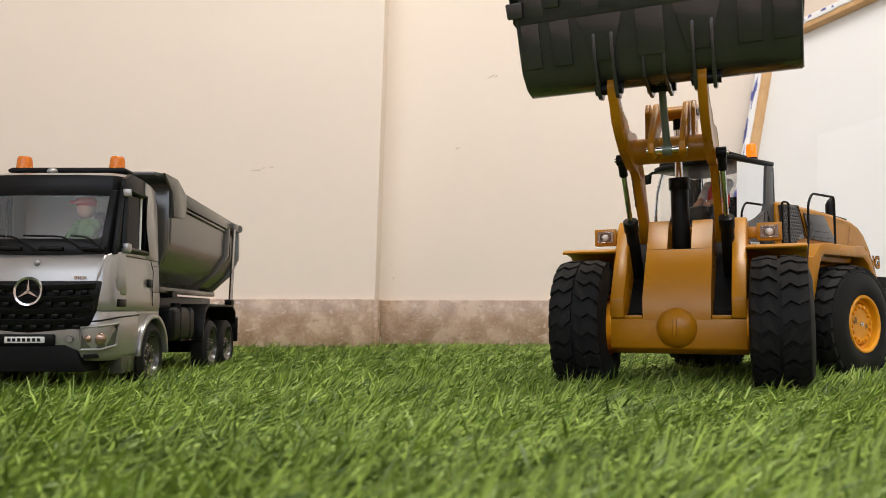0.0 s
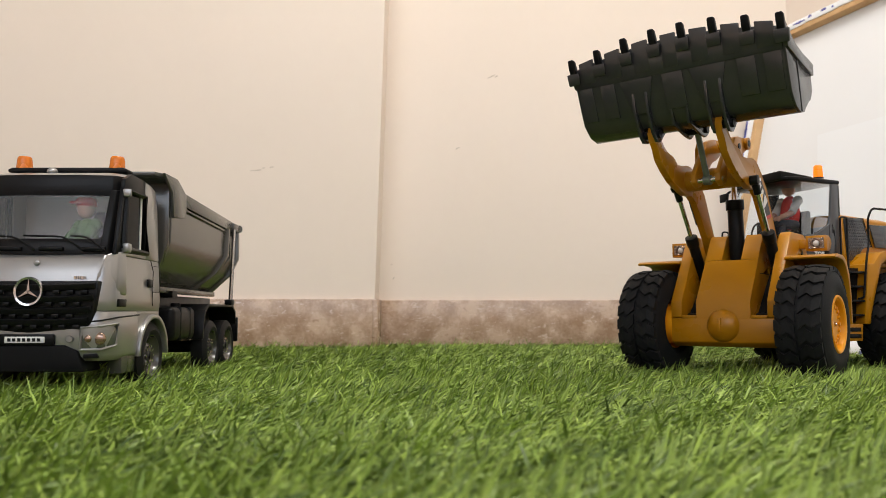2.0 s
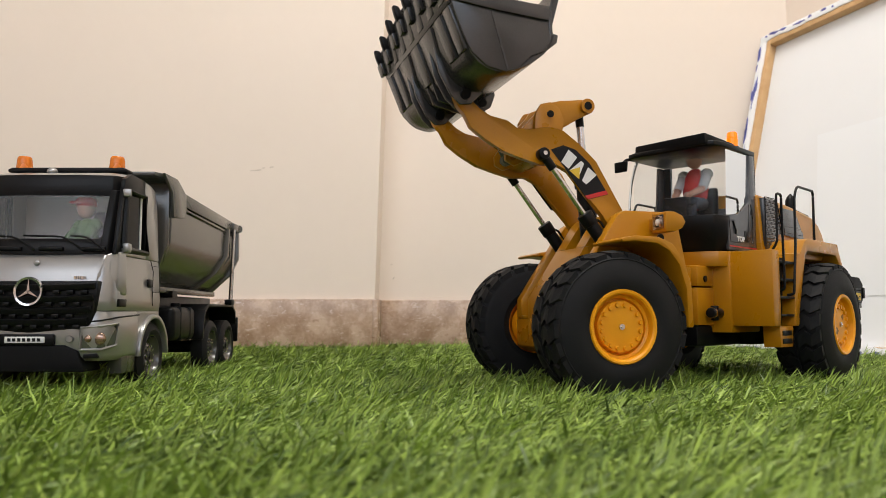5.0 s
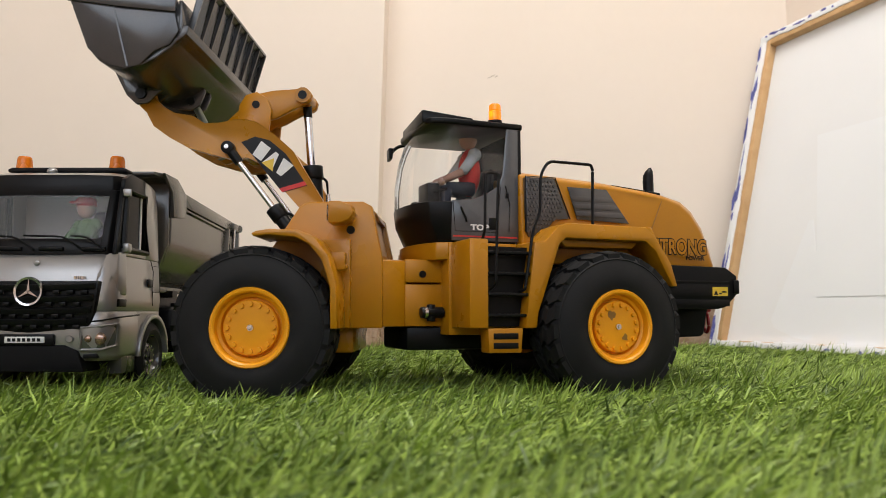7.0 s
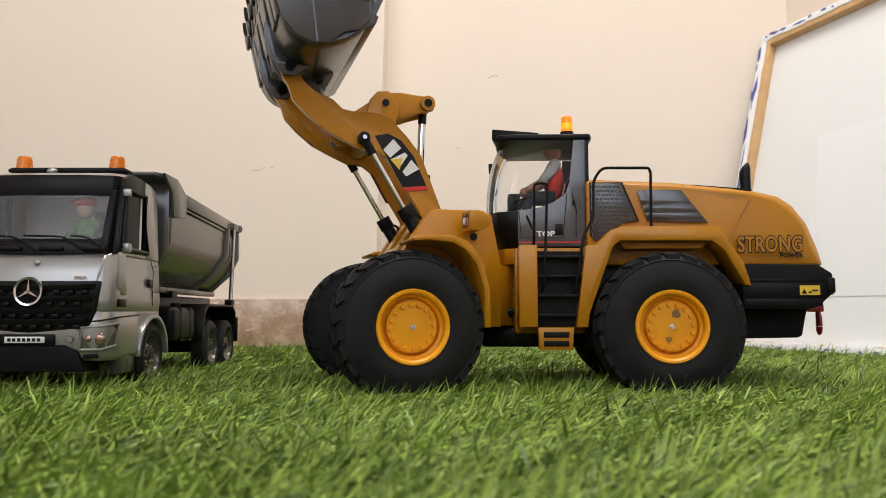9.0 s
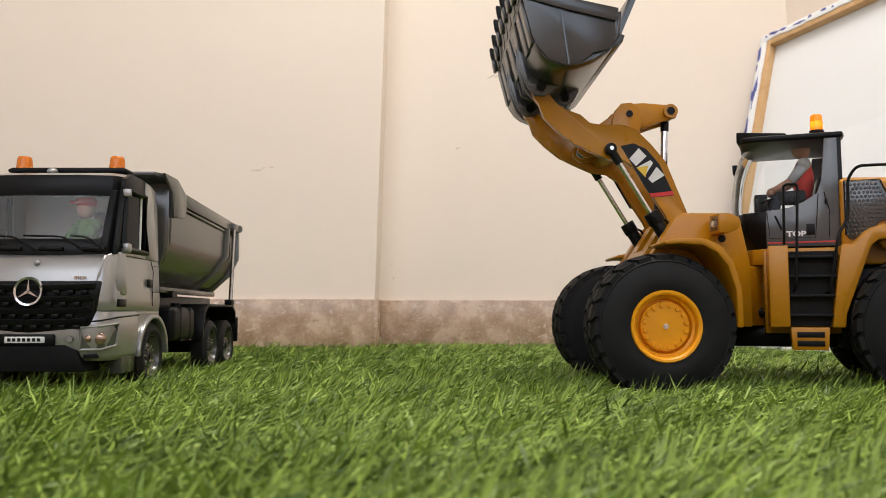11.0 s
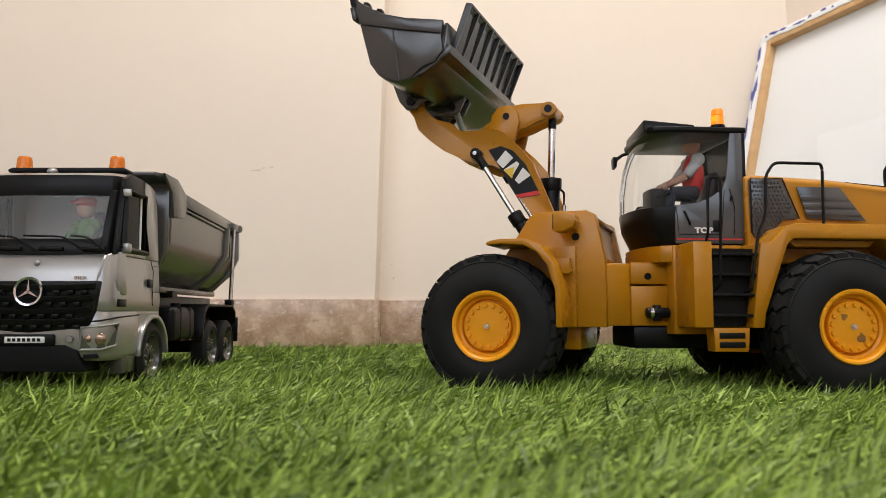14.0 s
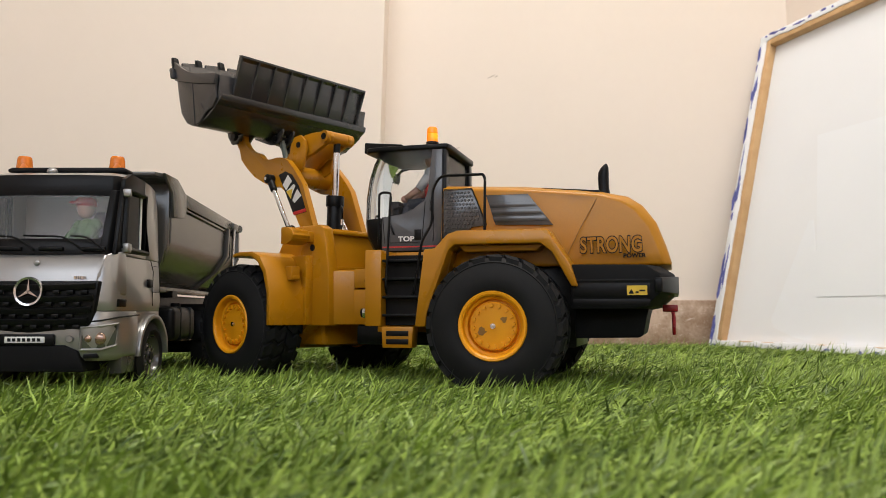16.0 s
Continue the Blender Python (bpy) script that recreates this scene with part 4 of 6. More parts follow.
    # rear flank panel that draws in to the joint
    rp = loft([[(0.055, s * 0.0550, 0.0585), (0.055, s * 0.0550, 0.1100), (0.045, s * 0.0450, 0.1110), (0.045, s * 0.0450, 0.0585)], [(0.030, s * 0.0530, 0.0585), (0.030, s * 0.0530, 0.1090), (0.026, s * 0.030, 0.1110), (0.026, s * 0.030, 0.0585)],
               [(0.0080, s * 0.0380, 0.0585), (0.0080, s * 0.0380, 0.1085), (0.0080, s * 0.020, 0.1110), (0.0080, s * 0.020, 0.0585)]])
    part("flank_panel", rp, YELLOW, front, bevel=0.0008)


mirrored(cheek)
part("centre_hood", extrude([(0.1335, 0.0630), (0.1335, 0.0815), (0.1048, 0.1250), (0.1010, 0.1250), (0.1010, 0.1100), (0.0700, 0.1100), (0.0700, 0.1460), (0.0380, 0.1440), (0.0290, 0.1100), (0.0200, 0.1060), (0.0200, 0.0630)], -0.0278, 0.0278), YELLOW, front, "ochre sloping centre hood")
part("tower_back", extrude([(0.0370, 0.1505), (0.0290, 0.1120), (0.0285, 0.1060), (0.0450, 0.1060), (0.0450, 0.1505)], -0.0437, 0.0437), YELLOW, front, "ochre rear wall of the lift tower", bevel=0.0010)
for z in (0.1120, 0.1465):
    part("tower_ridge", box(0.0255 + (z - 0.112) * 0.2, 0.0340 + (z - 0.112) * 0.2, -0.0437, 0.0437, z - 0.0016, z + 0.0016), YELLOW, front, bevel=0.0006)
for s in (1, -1):
    part("hood_cheek", extrude([(0.1045, 0.1253), (0.0892, 0.1486), (0.0850, 0.1525), (0.0400, 0.1510), (0.0360, 0.1300), (0.0900, 0.1110), (0.1005, 0.1110), (0.1005, 0.1253)], s * 0.0102, s * 0.0277), YELLOW, front)
part("slot_floor", box(0.0705, 0.1005, -0.0277, 0.0277, 0.1080, 0.1110), BLACK, front, "dark floor of the ram slot")
part("axle_boss", ball((0.1300, 0, 0.0565), 0.0175, 0.75), YELLOW, front, "round ochre axle boss")
part("boss_bar", box(0.1400, 0.1442, -0.0022, 0.0012, 0.0500, 0.0640), YELLOW, front, bevel=0.0006)
part("front_axle", rod((AXLE, -0.085, R), (AXLE, 0.085, R), 0.011), BLACK, front)
part("hub_flange", rod((AXLE, 0.055, R), (AXLE, 0.066, R), 0.022), RIM, front)
part("hub_flange", rod((AXLE, -0.066, R), (AXLE, -0.055, R), 0.022), RIM, front)
part("front_belly", box(0.048, 0.110, -0.040, 0.040, 0.0380, 0.060), YELLOW, front, "ochre underside of the front frame", bevel=0.003)

# -- boom: its origin is the pivot on the front frame --
ARM = [(-0.010, -0.010), (0.0017, 0.0093), (0.0110, 0.0330), (0.0195, 0.0549), (0.0321, 0.0706), (0.0447, 0.0832), (0.0530, 0.0868), (0.0613, 0.0882), (0.0740, 0.0878), (0.0856, 0.0894), (0.0937, 0.0969), (0.1076, 0.1019), (0.1150, 0.1075), (0.1210, 0.1150),
       (0.1225, 0.1235), (0.1270, 0.1278), (0.1330, 0.1265), (0.1365, 0.1210), (0.1350, 0.1130), (0.1300, 0.1060), (0.1261, 0.0943), (0.1152, 0.0832), (0.1013, 0.0721), (0.0850, 0.0640), (0.0700, 0.0575), (0.0560, 0.0560), (0.0458, 0.0488), (0.0336, 0.0280), (0.0214, 0.0086), (0.0120, -0.012)]
boom = part("boom", rod((0.0610, -0.030, 0.0715), (0.0610, 0.030, 0.0715), 0.0110), YELLOW, loader, "ochre lift boom with two arms and a cross tube")


def arm(s):
    bm = extrude(ARM, s * 0.0295, s * 0.0370)
    bm.faces.ensure_lookup_table()
    outer = [f for f in bm.faces if all(abs(v.co.y - s * 0.0370) < 1e-6 for v in f.verts)]
    res = bmesh.ops.inset_region(bm, faces=outer, thickness=0.0014, use_boundary=True)
    bmesh.ops.translate(bm, verts=list({v for f in outer for v in f.verts}), vec=(0, -s * 0.0008, 0))
    a = part("lift_arm", bm, YELLOW, boom, "cranked ochre lift arm", bevel=0.0004)
    part("arm_pin", rod((LIFT_PIN[0], s * 0.036, LIFT_PIN[1]), (LIFT_PIN[0], s * 0.0462, LIFT_PIN[1]), 0.0018), CHROME, a, "small steel screw")
    part("crank_bracket", extrude([(0.0640, 0.0850), (0.0600, 0.1040), (0.0535, 0.1115), (0.0440, 0.1125), (0.0365, 0.1060), (0.0345, 0.0960), (0.0400, 0.0760), (0.0700, 0.0650)], s * 0.0172, s * 0.0205), YELLOW, boom, "rounded bracket for the bell crank", bevel=0.0007)
    part("bracket_pin", rod((CRANK_AT[0], s * 0.017, CRANK_AT[1]), (CRANK_AT[0], s * 0.0214, CRANK_AT[1]), 0.0031), BLACK, boom, "black pivot pin")


mirrored(arm)


def boom_decal(s):
    y0, y1 = s * 0.0361, s * 0.0366
    d = part("arm_decal", extrude([(0.0590, 0.0690), (0.0475, 0.0715), (0.0365, 0.0665), (0.0255, 0.0535), (0.0130, 0.0255), (0.0330, 0.0235), (0.0440, 0.0430), (0.0500, 0.0540)], y0, y1), DECAL, boom, "black sticker with a pale emblem and a red stripe")
    part("decal_stripe", extrude([(0.0130, 0.0258), (0.0330, 0.0238), (0.0348, 0.0270), (0.0144, 0.0292)], y1, s * 0.0368), REDINK, d, "red stripe")
    ax, up = Vector((-0.68, -0.733)).normalized(), Vector((-0.733, 0.68)).normalized()
    o = Vector((0.0478, 0.0628))
    bm = bmesh.new()
    for k, shape in enumerate(([(0.0008, -0.0044), (0.0068, -0.0044), (0.0068, 0.0044), (0.0, 0.0044)], [(0, -0.0044), (0.0068, -0.0044), (0.0046, 0.0044), (0.0022, 0.0044)], [(0.0018, -0.0044), (0.0052, -0.0044), (0.0070, 0.0044), (0, 0.0044)])):
        pts = [o + ax * (0.0078 * k + a) * 1.45 + up * b * 1.45 for a, b in shape]
        extrude([(p.x, p.y) for p in pts], y1, s * 0.0368, bm=bm)
    part("decal_emblem", bm, WHITE, d, "three white emblem blocks")
    t = [o + ax * 0.0110 + up * -0.0072, o + ax * 0.0225 + up * -0.0072, o + ax * 0.0168 + up * 0.0015]
    part("decal_triangle", extrude([(p.x, p.y) for p in t], y1, s * 0.03695), YELLOWINK, d, "yellow triangle")


mirrored(boom_decal)

# -- bell crank: its origin is the pivot on the boom --
CR = [(0.0090, 0.0040), (0.0040, 0.0090), (-0.0040, 0.0108), (-0.0150, 0.0115), (-0.0270, 0.0105), (-0.0390, 0.0098), (-0.0440, 0.0075), (-0.0460, 0.0030), (-0.0440, -0.0020), (-0.0390, -0.0035), (-0.0270, -0.0070), (-0.0150, -0.0115),
      (-0.0060, -0.0130), (0.0120, -0.0230), (0.0300, -0.0370), (0.0390, -0.0385), (0.0460, -0.0330), (0.0450, -0.0250), (0.0300, -0.0110)]
crank = part("bell_crank", extrude(CR, 0.0098, 0.0150), YELLOW, loader, "ochre bell crank on the boom", bevel=0.0008)
part("crank_plate", extrude(CR, -0.0150, -0.0098), YELLOW, crank, bevel=0.0008)
part("crank_sleeve", rod((CRANK_TOP[0], -0.0185, CRANK_TOP[1]), (CRANK_TOP[0], 0.0185, CRANK_TOP[1]), 0.0064), YELLOW, crank, "ochre sleeve")
part("crank_pin", rod((CRANK_TOP[0], -0.0190, CRANK_TOP[1]), (CRANK_TOP[0], 0.0190, CRANK_TOP[1]), 0.0036), BLACK, crank)
part("crank_pin", rod((CRANK_LOW[0], -0.0165, CRANK_LOW[1]), (CRANK_LOW[0], 0.0165, CRANK_LOW[1]), 0.0028), CHROME, crank, "bright steel pin")

# -- rams: origin at the lower end, pointing along +z --


def ram(radius, length, name, rod_len, rod_r):
    b = part(name, rod((0, 0, -0.004), (0, 0, length), radius, n=24), BLACK, loader, "black ram barrel", bevel=0.0006)
    part("collar", rod((0, 0, length - 0.010), (0, 0, length + 0.001), radius * 1.18, n=24), BLACK, b, bevel=0.0006)
    part("oil_pipe", tube(smooth_line([(radius * 0.8, 0, length * 0.2), (radius * 1.5, 0, length * 0.25), (radius * 1.5, 0, length - 0.012), (radius * 0.9, 0, length - 0.008)]), 0.0011), BLACK, b)
    part("pipe_fitting", rod((radius * 1.5, 0, length * 0.62), (radius * 1.5, 0, length * 0.62 + 0.006), 0.0020), CHROME, b, "steel pipe fitting")
    r = part(name.replace("barrel", "piston"), rod((0, 0, -0.004), (0, 0, -rod_len), rod_r, n=16), CHROME, loader, "bright steel piston rod")
    e = part("rod_eye", rod((0, -0.0040, 0), (0, 0.0040, 0), 0.0050, n=20), BLACK, r, bevel=0.0006)
    part("rod_neck", rod((0, 0, -0.002), (0, 0, -0.015), 0.0037, n=16), BLACK, r)
    return b, r


LIFTS = {s: ram(0.0056, 0.078, "lift_barrel", 0.072, 0.0023) for s in (1, -1)}
TILT = ram(0.0080, 0.078, "tilt_barrel", 0.080, 0.0034)
llen = 0.0580
link_bar = part("bucket_link", rod((0, 0, 0.002), (0, 0, llen - 0.004), 0.0030, n=14), STEEL, loader, "grey-green link rod to the bucket")
part("link_eye", rod((0, -0.0035, 0), (0, 0.0035, 0), 0.0050), STEEL, link_bar)
part("link_eye", rod((0, -0.0035, llen), (0, 0.0035, llen), 0.0050), STEEL, link_bar)

# -- bucket: its origin is the pin on the arm tips --
TEETH = [(-0.1010, 0.0), (-0.0722, 0.0042), (-0.0430, 0.0092), (-0.0140, 0.0113), (0.0140, 0.0113), (0.0430, 0.0092), (0.0722, 0.0042), (0.1010, 0.0)]


def bow(y):
    """How far the lip reaches out at y."""
    return 0.0115 * max(0.0, 1 - (abs(y) / 0.101) ** 1.8)


def shell():
    out = [(0.0250, 0.0735), (0.0225, 0.0560), (0.0167, 0.0324), (0.0123, 0.0175), (0.0075, 0.0100), (0.0013, 0.0050), (-0.0060, 0.0018), (-0.0117, 0.0008), (-0.0225, 0.0019), (-0.0350, 0.0065), (-0.0460, 0.0125), (-0.0530, 0.0190), (-0.0555, 0.0240), (-0.0575, 0.0460)]
    inn = [(-0.0550, 0.0460), (-0.0528, 0.0250), (-0.0505, 0.0208), (-0.0440, 0.0148), (-0.0340, 0.0090), (-0.0220, 0.0045), (-0.0117, 0.0034), (-0.0065, 0.0043), (0.0000, 0.0074), (0.0055, 0.0120), (0.0099, 0.0187), (0.0143, 0.0330), (0.0202, 0.0565), (0.0232, 0.0735)]
    rings = []
    for i in range(15):
        y = -0.1000 + 0.2000 * i / 14
        ring = []
        for x, z in out + inn:
            k = bow(y) * max(0, (z - 0.055) / 0.0185) if x > 0 else 0
            ring.append((x + k * 0.10, y, z + k))
        rings.append(ring)
    return loft(rings)


bucket = part("bucket", shell(), BUCKET, loader, "dark grey plastic loading bucket with worn edges", bevel=0.0004)


def bucket_end(s):
    plate = [(0.0310, 0.0830), (0.0250, 0.0775), (0.0100, 0.0670), (-0.0012, 0.0606), (-0.0200, 0.0545), (-0.0543, 0.0471), (-0.0521, 0.0366), (-0.0517, 0.0354), (-0.0530, 0.0228), (-0.0457, 0.0139), (-0.0342, 0.0112), (-0.0225, 0.0019), (-0.0117, 0.0008),
             (0.0013, 0.0055), (0.0123, 0.0175), (0.0167, 0.0324), (0.0223, 0.0557)]
    e = part("end_plate", extrude(plate, s * 0.0995, s * 0.1020), BUCKET, bucket, "dark grey end plate", bevel=0.0007)
    part("end_strip", extrude([(0.0312, 0.0835), (0.0252, 0.0778), (0.0100, 0.0673), (-0.0012, 0.0610), (-0.0200, 0.0549), (-0.0546, 0.0474), (-0.0524, 0.0366), (-0.0150, 0.0455), (0.0223, 0.0557)], s * 0.1015, s * 0.1042), BUCKET, e, bevel=0.0006)
    part("end_cap", extrude([(-0.0117, 0.0015), (-0.0225, 0.0026), (-0.0350, 0.0070), (-0.0460, 0.0130), (-0.0530, 0.0195), (-0.0550, 0.0240), (-0.0540, 0.0460), (-0.0100, 0.0500)], s * 0.0975, s * 0.0992), BUCKET, e)
    part("end_rib", extrude([(-0.0075, 0.0470), (-0.0088, 0.0470), (-0.0146, 0.0020), (-0.0132, 0.0018)], s * 0.1018, s * 0.1027), BUCKET, e)


mirrored(bucket_end)
guard = part("spill_guard", extrude([(-0.0555, 0.0235), (-0.0715, 0.0660), (-0.0690, 0.0668), (-0.0527, 0.0250)], -0.0855, 0.0855), BUCKET, bucket, "ribbed spill guard", bevel=0.0005)
part("guard_beam", extrude([(-0.0500, 0.0160), (-0.0580, 0.0205), (-0.0600, 0.0265), (-0.0555, 0.0280), (-0.0500, 0.0220)], -0.1000, 0.1000), BUCKET, guard, bevel=0.0006)
part("guard_rim", extrude([(-0.0690, 0.0668), (-0.0745, 0.0655), (-0.0740, 0.0630), (-0.0700, 0.0640)], -0.0860, 0.0860), BUCKET, guard, bevel=0.0004)
for k in range(9):
    y = -0.0850 + 0.1700 * k / 8
    part("guard_rib", extrude([(-0.0575, 0.0250), (-0.0745, 0.0640), (-0.0700, 0.0640), (-0.0580, 0.0330)], y - 0.0009, y + 0.0009), BUCKET, guard)
for k in range(8):
    y0, y1 = -0.0840 + 0.1700 * k / 8, -0.0650 + 0.1700 * k / 8
    part("guard_gusset", loft([[(-0.0700, y0, 0.0640), (-0.0740, y0, 0.0640), (-0.0700, y0, 0.0610)], [(-0.0700, y1, 0.0640), (-0.0740, y1, 0.0640), (-0.0700, y1, 0.0610)]]), BUCKET, guard)
    part("guard_gusset", loft([[(-0.0575, y0, 0.0290), (-0.0640, y0, 0.0440), (-0.0630, y0, 0.0440), (-0.0565, y0, 0.0290)], [(-0.0575, y0 + 0.011, 0.0290), (-0.0580, y0 + 0.001, 0.0430), (-0.0570, y0 + 0.001, 0.0430), (-0.0565, y0 + 0.011, 0.0290)]]), BUCKET, guard)
for (y, dz), k in zip(TEETH, range(8)):
    m = pose(0.0240 + 0.1 * dz, y, 0.0610 + dz, 0, 8, 0)
    t = part("tooth", loft([[(-0.0020, -0.0033, 0.0085), (0.0040, -0.0033, 0.0085), (0.0040, 0.0033, 0.0085), (-0.0020, 0.0033, 0.0085)], [(-0.0022, -0.0035, 0.0140), (0.0050, -0.0035, 0.0150), (0.0050, 0.0035, 0.0150), (-0.0022, 0.0035, 0.0140)],
                            [(-0.0004, -0.0035, 0.0225), (0.0050, -0.0035, 0.0245), (0.0050, 0.0035, 0.0245), (-0.0004, 0.0035, 0.0225)]]), BLACK, bucket, "black rounded bucket tooth", bevel=0.0018, segs=3)
    t.matrix_basis = m
    hold = part("tooth_holder", loft([[(0.0002, -0.0062, -0.0020), (0.0038, -0.0062, -0.0020), (0.0038, 0.0062, -0.0020), (0.0002, 0.0062, -0.0020)], [(0.0002, -0.0068, 0.0100), (0.0044, -0.0068, 0.0100), (0.0044, 0.0068, 0.0100), (0.0002, 0.0068, 0.0100)]]), BUCKET, bucket, "rounded tooth holder", bevel=0.0012)
    hold.matrix_basis = m
for k in range(7):
    y0, y1 = TEETH[k][0] + 0.0066, TEETH[k + 1][0] - 0.0066
    dz = (bow(y0) + bow(y1)) / 2
    sk = (bow(y1) - bow(y0)) / 2
    p = part("lip_plate", loft([[(0.0225, y0, 0.0590), (0.0225, y1, 0.0590), (0.0245, y1, 0.0582), (0.0245, y0, 0.0582)], [(0.0250, y0, 0.0775 + dz - sk), (0.0250, y1, 0.0775 + dz + sk), (0.0282, y1, 0.0775 + dz + sk), (0.0282, y0, 0.0775 + dz - sk)]]), BUCKET, bucket, "bolt-on lip plate", bevel=0.0007)
part("lip_strip", extrude([(0.0205, 0.0545), (0.0232, 0.0540), (0.0262, 0.0735), (0.0240, 0.0735)], -0.1000, 0.1000), BUCKET, bucket, bevel=0.0005)
# wear plates on the underside, some of them tapered
for y0, y1, t in ((-0.098, -0.084, 0), (-0.075, -0.060, 0), (-0.054, -0.020, 1), (-0.0105, 0.0095, 0), (0.016, 0.050, 1), (0.060, 0.076, 0), (0.083, 0.098, 0)):
    q = 0.009 * t
    part("wear_plate", loft([[(0.0208, y0, 0.0535), (0.0208, y1, 0.0535), (0.0236, y1, 0.0535), (0.0236, y0, 0.0535)], [(0.0120, y0 + q, 0.0205), (0.0120, y1 - q, 0.0205), (0.0154, y1 - q, 0.0205), (0.0154, y0 + q, 0.0205)]]), BUCKET, bucket, "raised wear plate", bevel=0.0005)
for y in (-0.0425, -0.0290, -0.0075, 0.0075, 0.0290, 0.0425):
    mid = abs(y) < 0.02
    if mid:
        poly = [(0.0150, 0.0230), (0.0110, 0.0050), (-0.0150, -0.0050), (-0.0270, -0.0075), (-0.0345, -0.0040), (-0.0400, 0.0060), (-0.0400, 0.0110), (-0.0250, 0.0040), (-0.0100, 0.0020), (0.0080, 0.0120)]
    else:
        poly = [(0.0205, 0.0430), (0.0190, 0.0200), (0.0120, 0.0010), (0.0050, -0.0075), (-0.0040, -0.0078), (-0.0100, -0.0030), (-0.0160, 0.0010), (-0.0380, 0.0085), (-0.0350, 0.0100), (-0.0200, 0.0030), (0.0000, 0.0060), (0.0115, 0.0180), (0.0180, 0.0430)]
    part("pin_lug", extrude(poly, y - 0.0014, y + 0.0014), BUCKET, bucket, "curved lug plate", bevel=0.0005)
for s in (1, -1):
    part("lug_pin", rod((0, s * 0.0255, 0), (0, s * 0.0465, 0), 0.0042), BLACK, bucket, "black lug pin")
part("lug_pin", rod((LINK_PIN[0], -0.011, LINK_PIN[1]), (LINK_PIN[0], 0.011, LINK_PIN[1]), 0.0036), BLACK, bucket, "black lug pin")


# -- driver dolls --
def doll(name, label, vest, sleeve, legs, cap, reach):
    """A seated toy figure as one plain mesh; its origin is the seat, facing +x."""
    bm = bmesh.new()

    def add(make, mat):
        had = set(bm.faces)
        make(bm)
        for f in bm.faces:
            if f not in had:
                f.material_index = mat

    add(lambda b: ball((0, 0, 0.021), 0.0125, 0.72, 1.0, 1.65, b), 0)
    add(lambda b: ball((0.001, 0, 0.0500), 0.0080, 1, 0.92, 1.15, b), 1)
    if cap:
        add(lambda b: ball((0.001, 0, 0.0545), 0.0086, 1.05, 1, 0.75, b), 4)
        add(lambda b: ball((0.0095, 0, 0.0535), 0.0062, 1.1, 0.9, 0.22, b), 4)
    for s in (1, -1):
        add(lambda b: rod((0, s * 0.0118, 0.0340), (0.0110, s * 0.0130, 0.0195), 0.0050, 0.0042, 12, b), 2)
        add(lambda b: ball((0, s * 0.0118, 0.0345), 0.0058, bm=b), 2)
        add(lambda b: rod((0.0110, s * 0.0130, 0.0195), (reach, s * 0.0060, 0.0115), 0.0036, 0.0028, 12, b), 1)
        add(lambda b: ball((reach, s * 0.0060, 0.0115), 0.0036, bm=b), 1)
        add(lambda b: rod((0, s * 0.0070, 0.0060), (0.0230, s * 0.0085, 0.0060), 0.0062, 0.0050, 12, b), 3)
        add(lambda b: rod((0.0230, s * 0.0085, 0.0070), (0.0260, s * 0.0085, -0.0130), 0.0048, 0.0040, 12, b), 3)
    me = bpy.data.meshes.new(name)
    bm.to_mesh(me)
    bm.free()
    for m in (vest, SKIN, sleeve, legs, CLOTH_RED):
        me.materials.append(m)
    me.polygons.foreach_set("use_smooth", [True] * len(me.polygons))
    return tagged(new(name, me), label, "toy figure")


driver = doll("toy_driver", "toy figure in a red vest at the loader wheel", CLOTH_RED, CLOTH_WHITE, CLOTH_DARK, False, 0.0275)

# ---- the tipper truck: x across, y back from the bumper ----
truck = new("tipper_truck")
truck.matrix_basis = pose(-0.329, 0.63, 0.0005)
tagged(truck, "silver-grey toy tipper truck with a dark tipping body", "toy truck")


def slab(z, front, half, back, cx=0.014, cy=0.016):
    """A plan ring with rounded front corners."""
    pts = [(-half, back)]
    for k in range(5):
        a = k / 4 * math.pi / 2
        pts.append((-half + cx * (1 - math.cos(a)), front + cy * (1 - math.sin(a))))
    for k in range(5):
        a = (1 - k / 4) * math.pi / 2
        pts.append((half - cx * (1 - math.cos(a)), front + cy * (1 - math.sin(a))))
    pts.append((half, back))
    return [(x, y, z) for x, y in pts]


def cab_lower():
    bm = loft([slab(0.0700, 0.0030, 0.0630, 0.1120), slab(0.0800, 0.0030, 0.0635, 0.1125), slab(0.0960, 0.0045, 0.0625, 0.1125), slab(0.1120, 0.0080, 0.0615, 0.1125), slab(0.1185, 0.0120, 0.0610, 0.1125)])
    return bm


part("cab_body", cab_lower(), SILVER, truck, "silver lower cab body", bevel=0.0012)
part("bumper", loft([slab(0.0300, 0.0060, 0.0600, 0.0560), slab(0.0340, 0.0010, 0.0640, 0.0580, 0.020, 0.024), slab(0.0560, -0.0015, 0.0650, 0.0580, 0.020, 0.024), slab(0.0700, 0.0020, 0.0635, 0.0580, 0.018, 0.020)]), SILVER, truck, "silver front bumper", bevel=0.0012)
# dark lower intake and grille
part("intake", extrude([(-0.0460, 0.0220), (0.0460, 0.0220), (0.0400, 0.0385), (0.0290, 0.0430), (-0.0290, 0.0430), (-0.0400, 0.0385)], -0.0024, 0.0300), MATT, truck, "black lower air intake", bevel=0.0012)
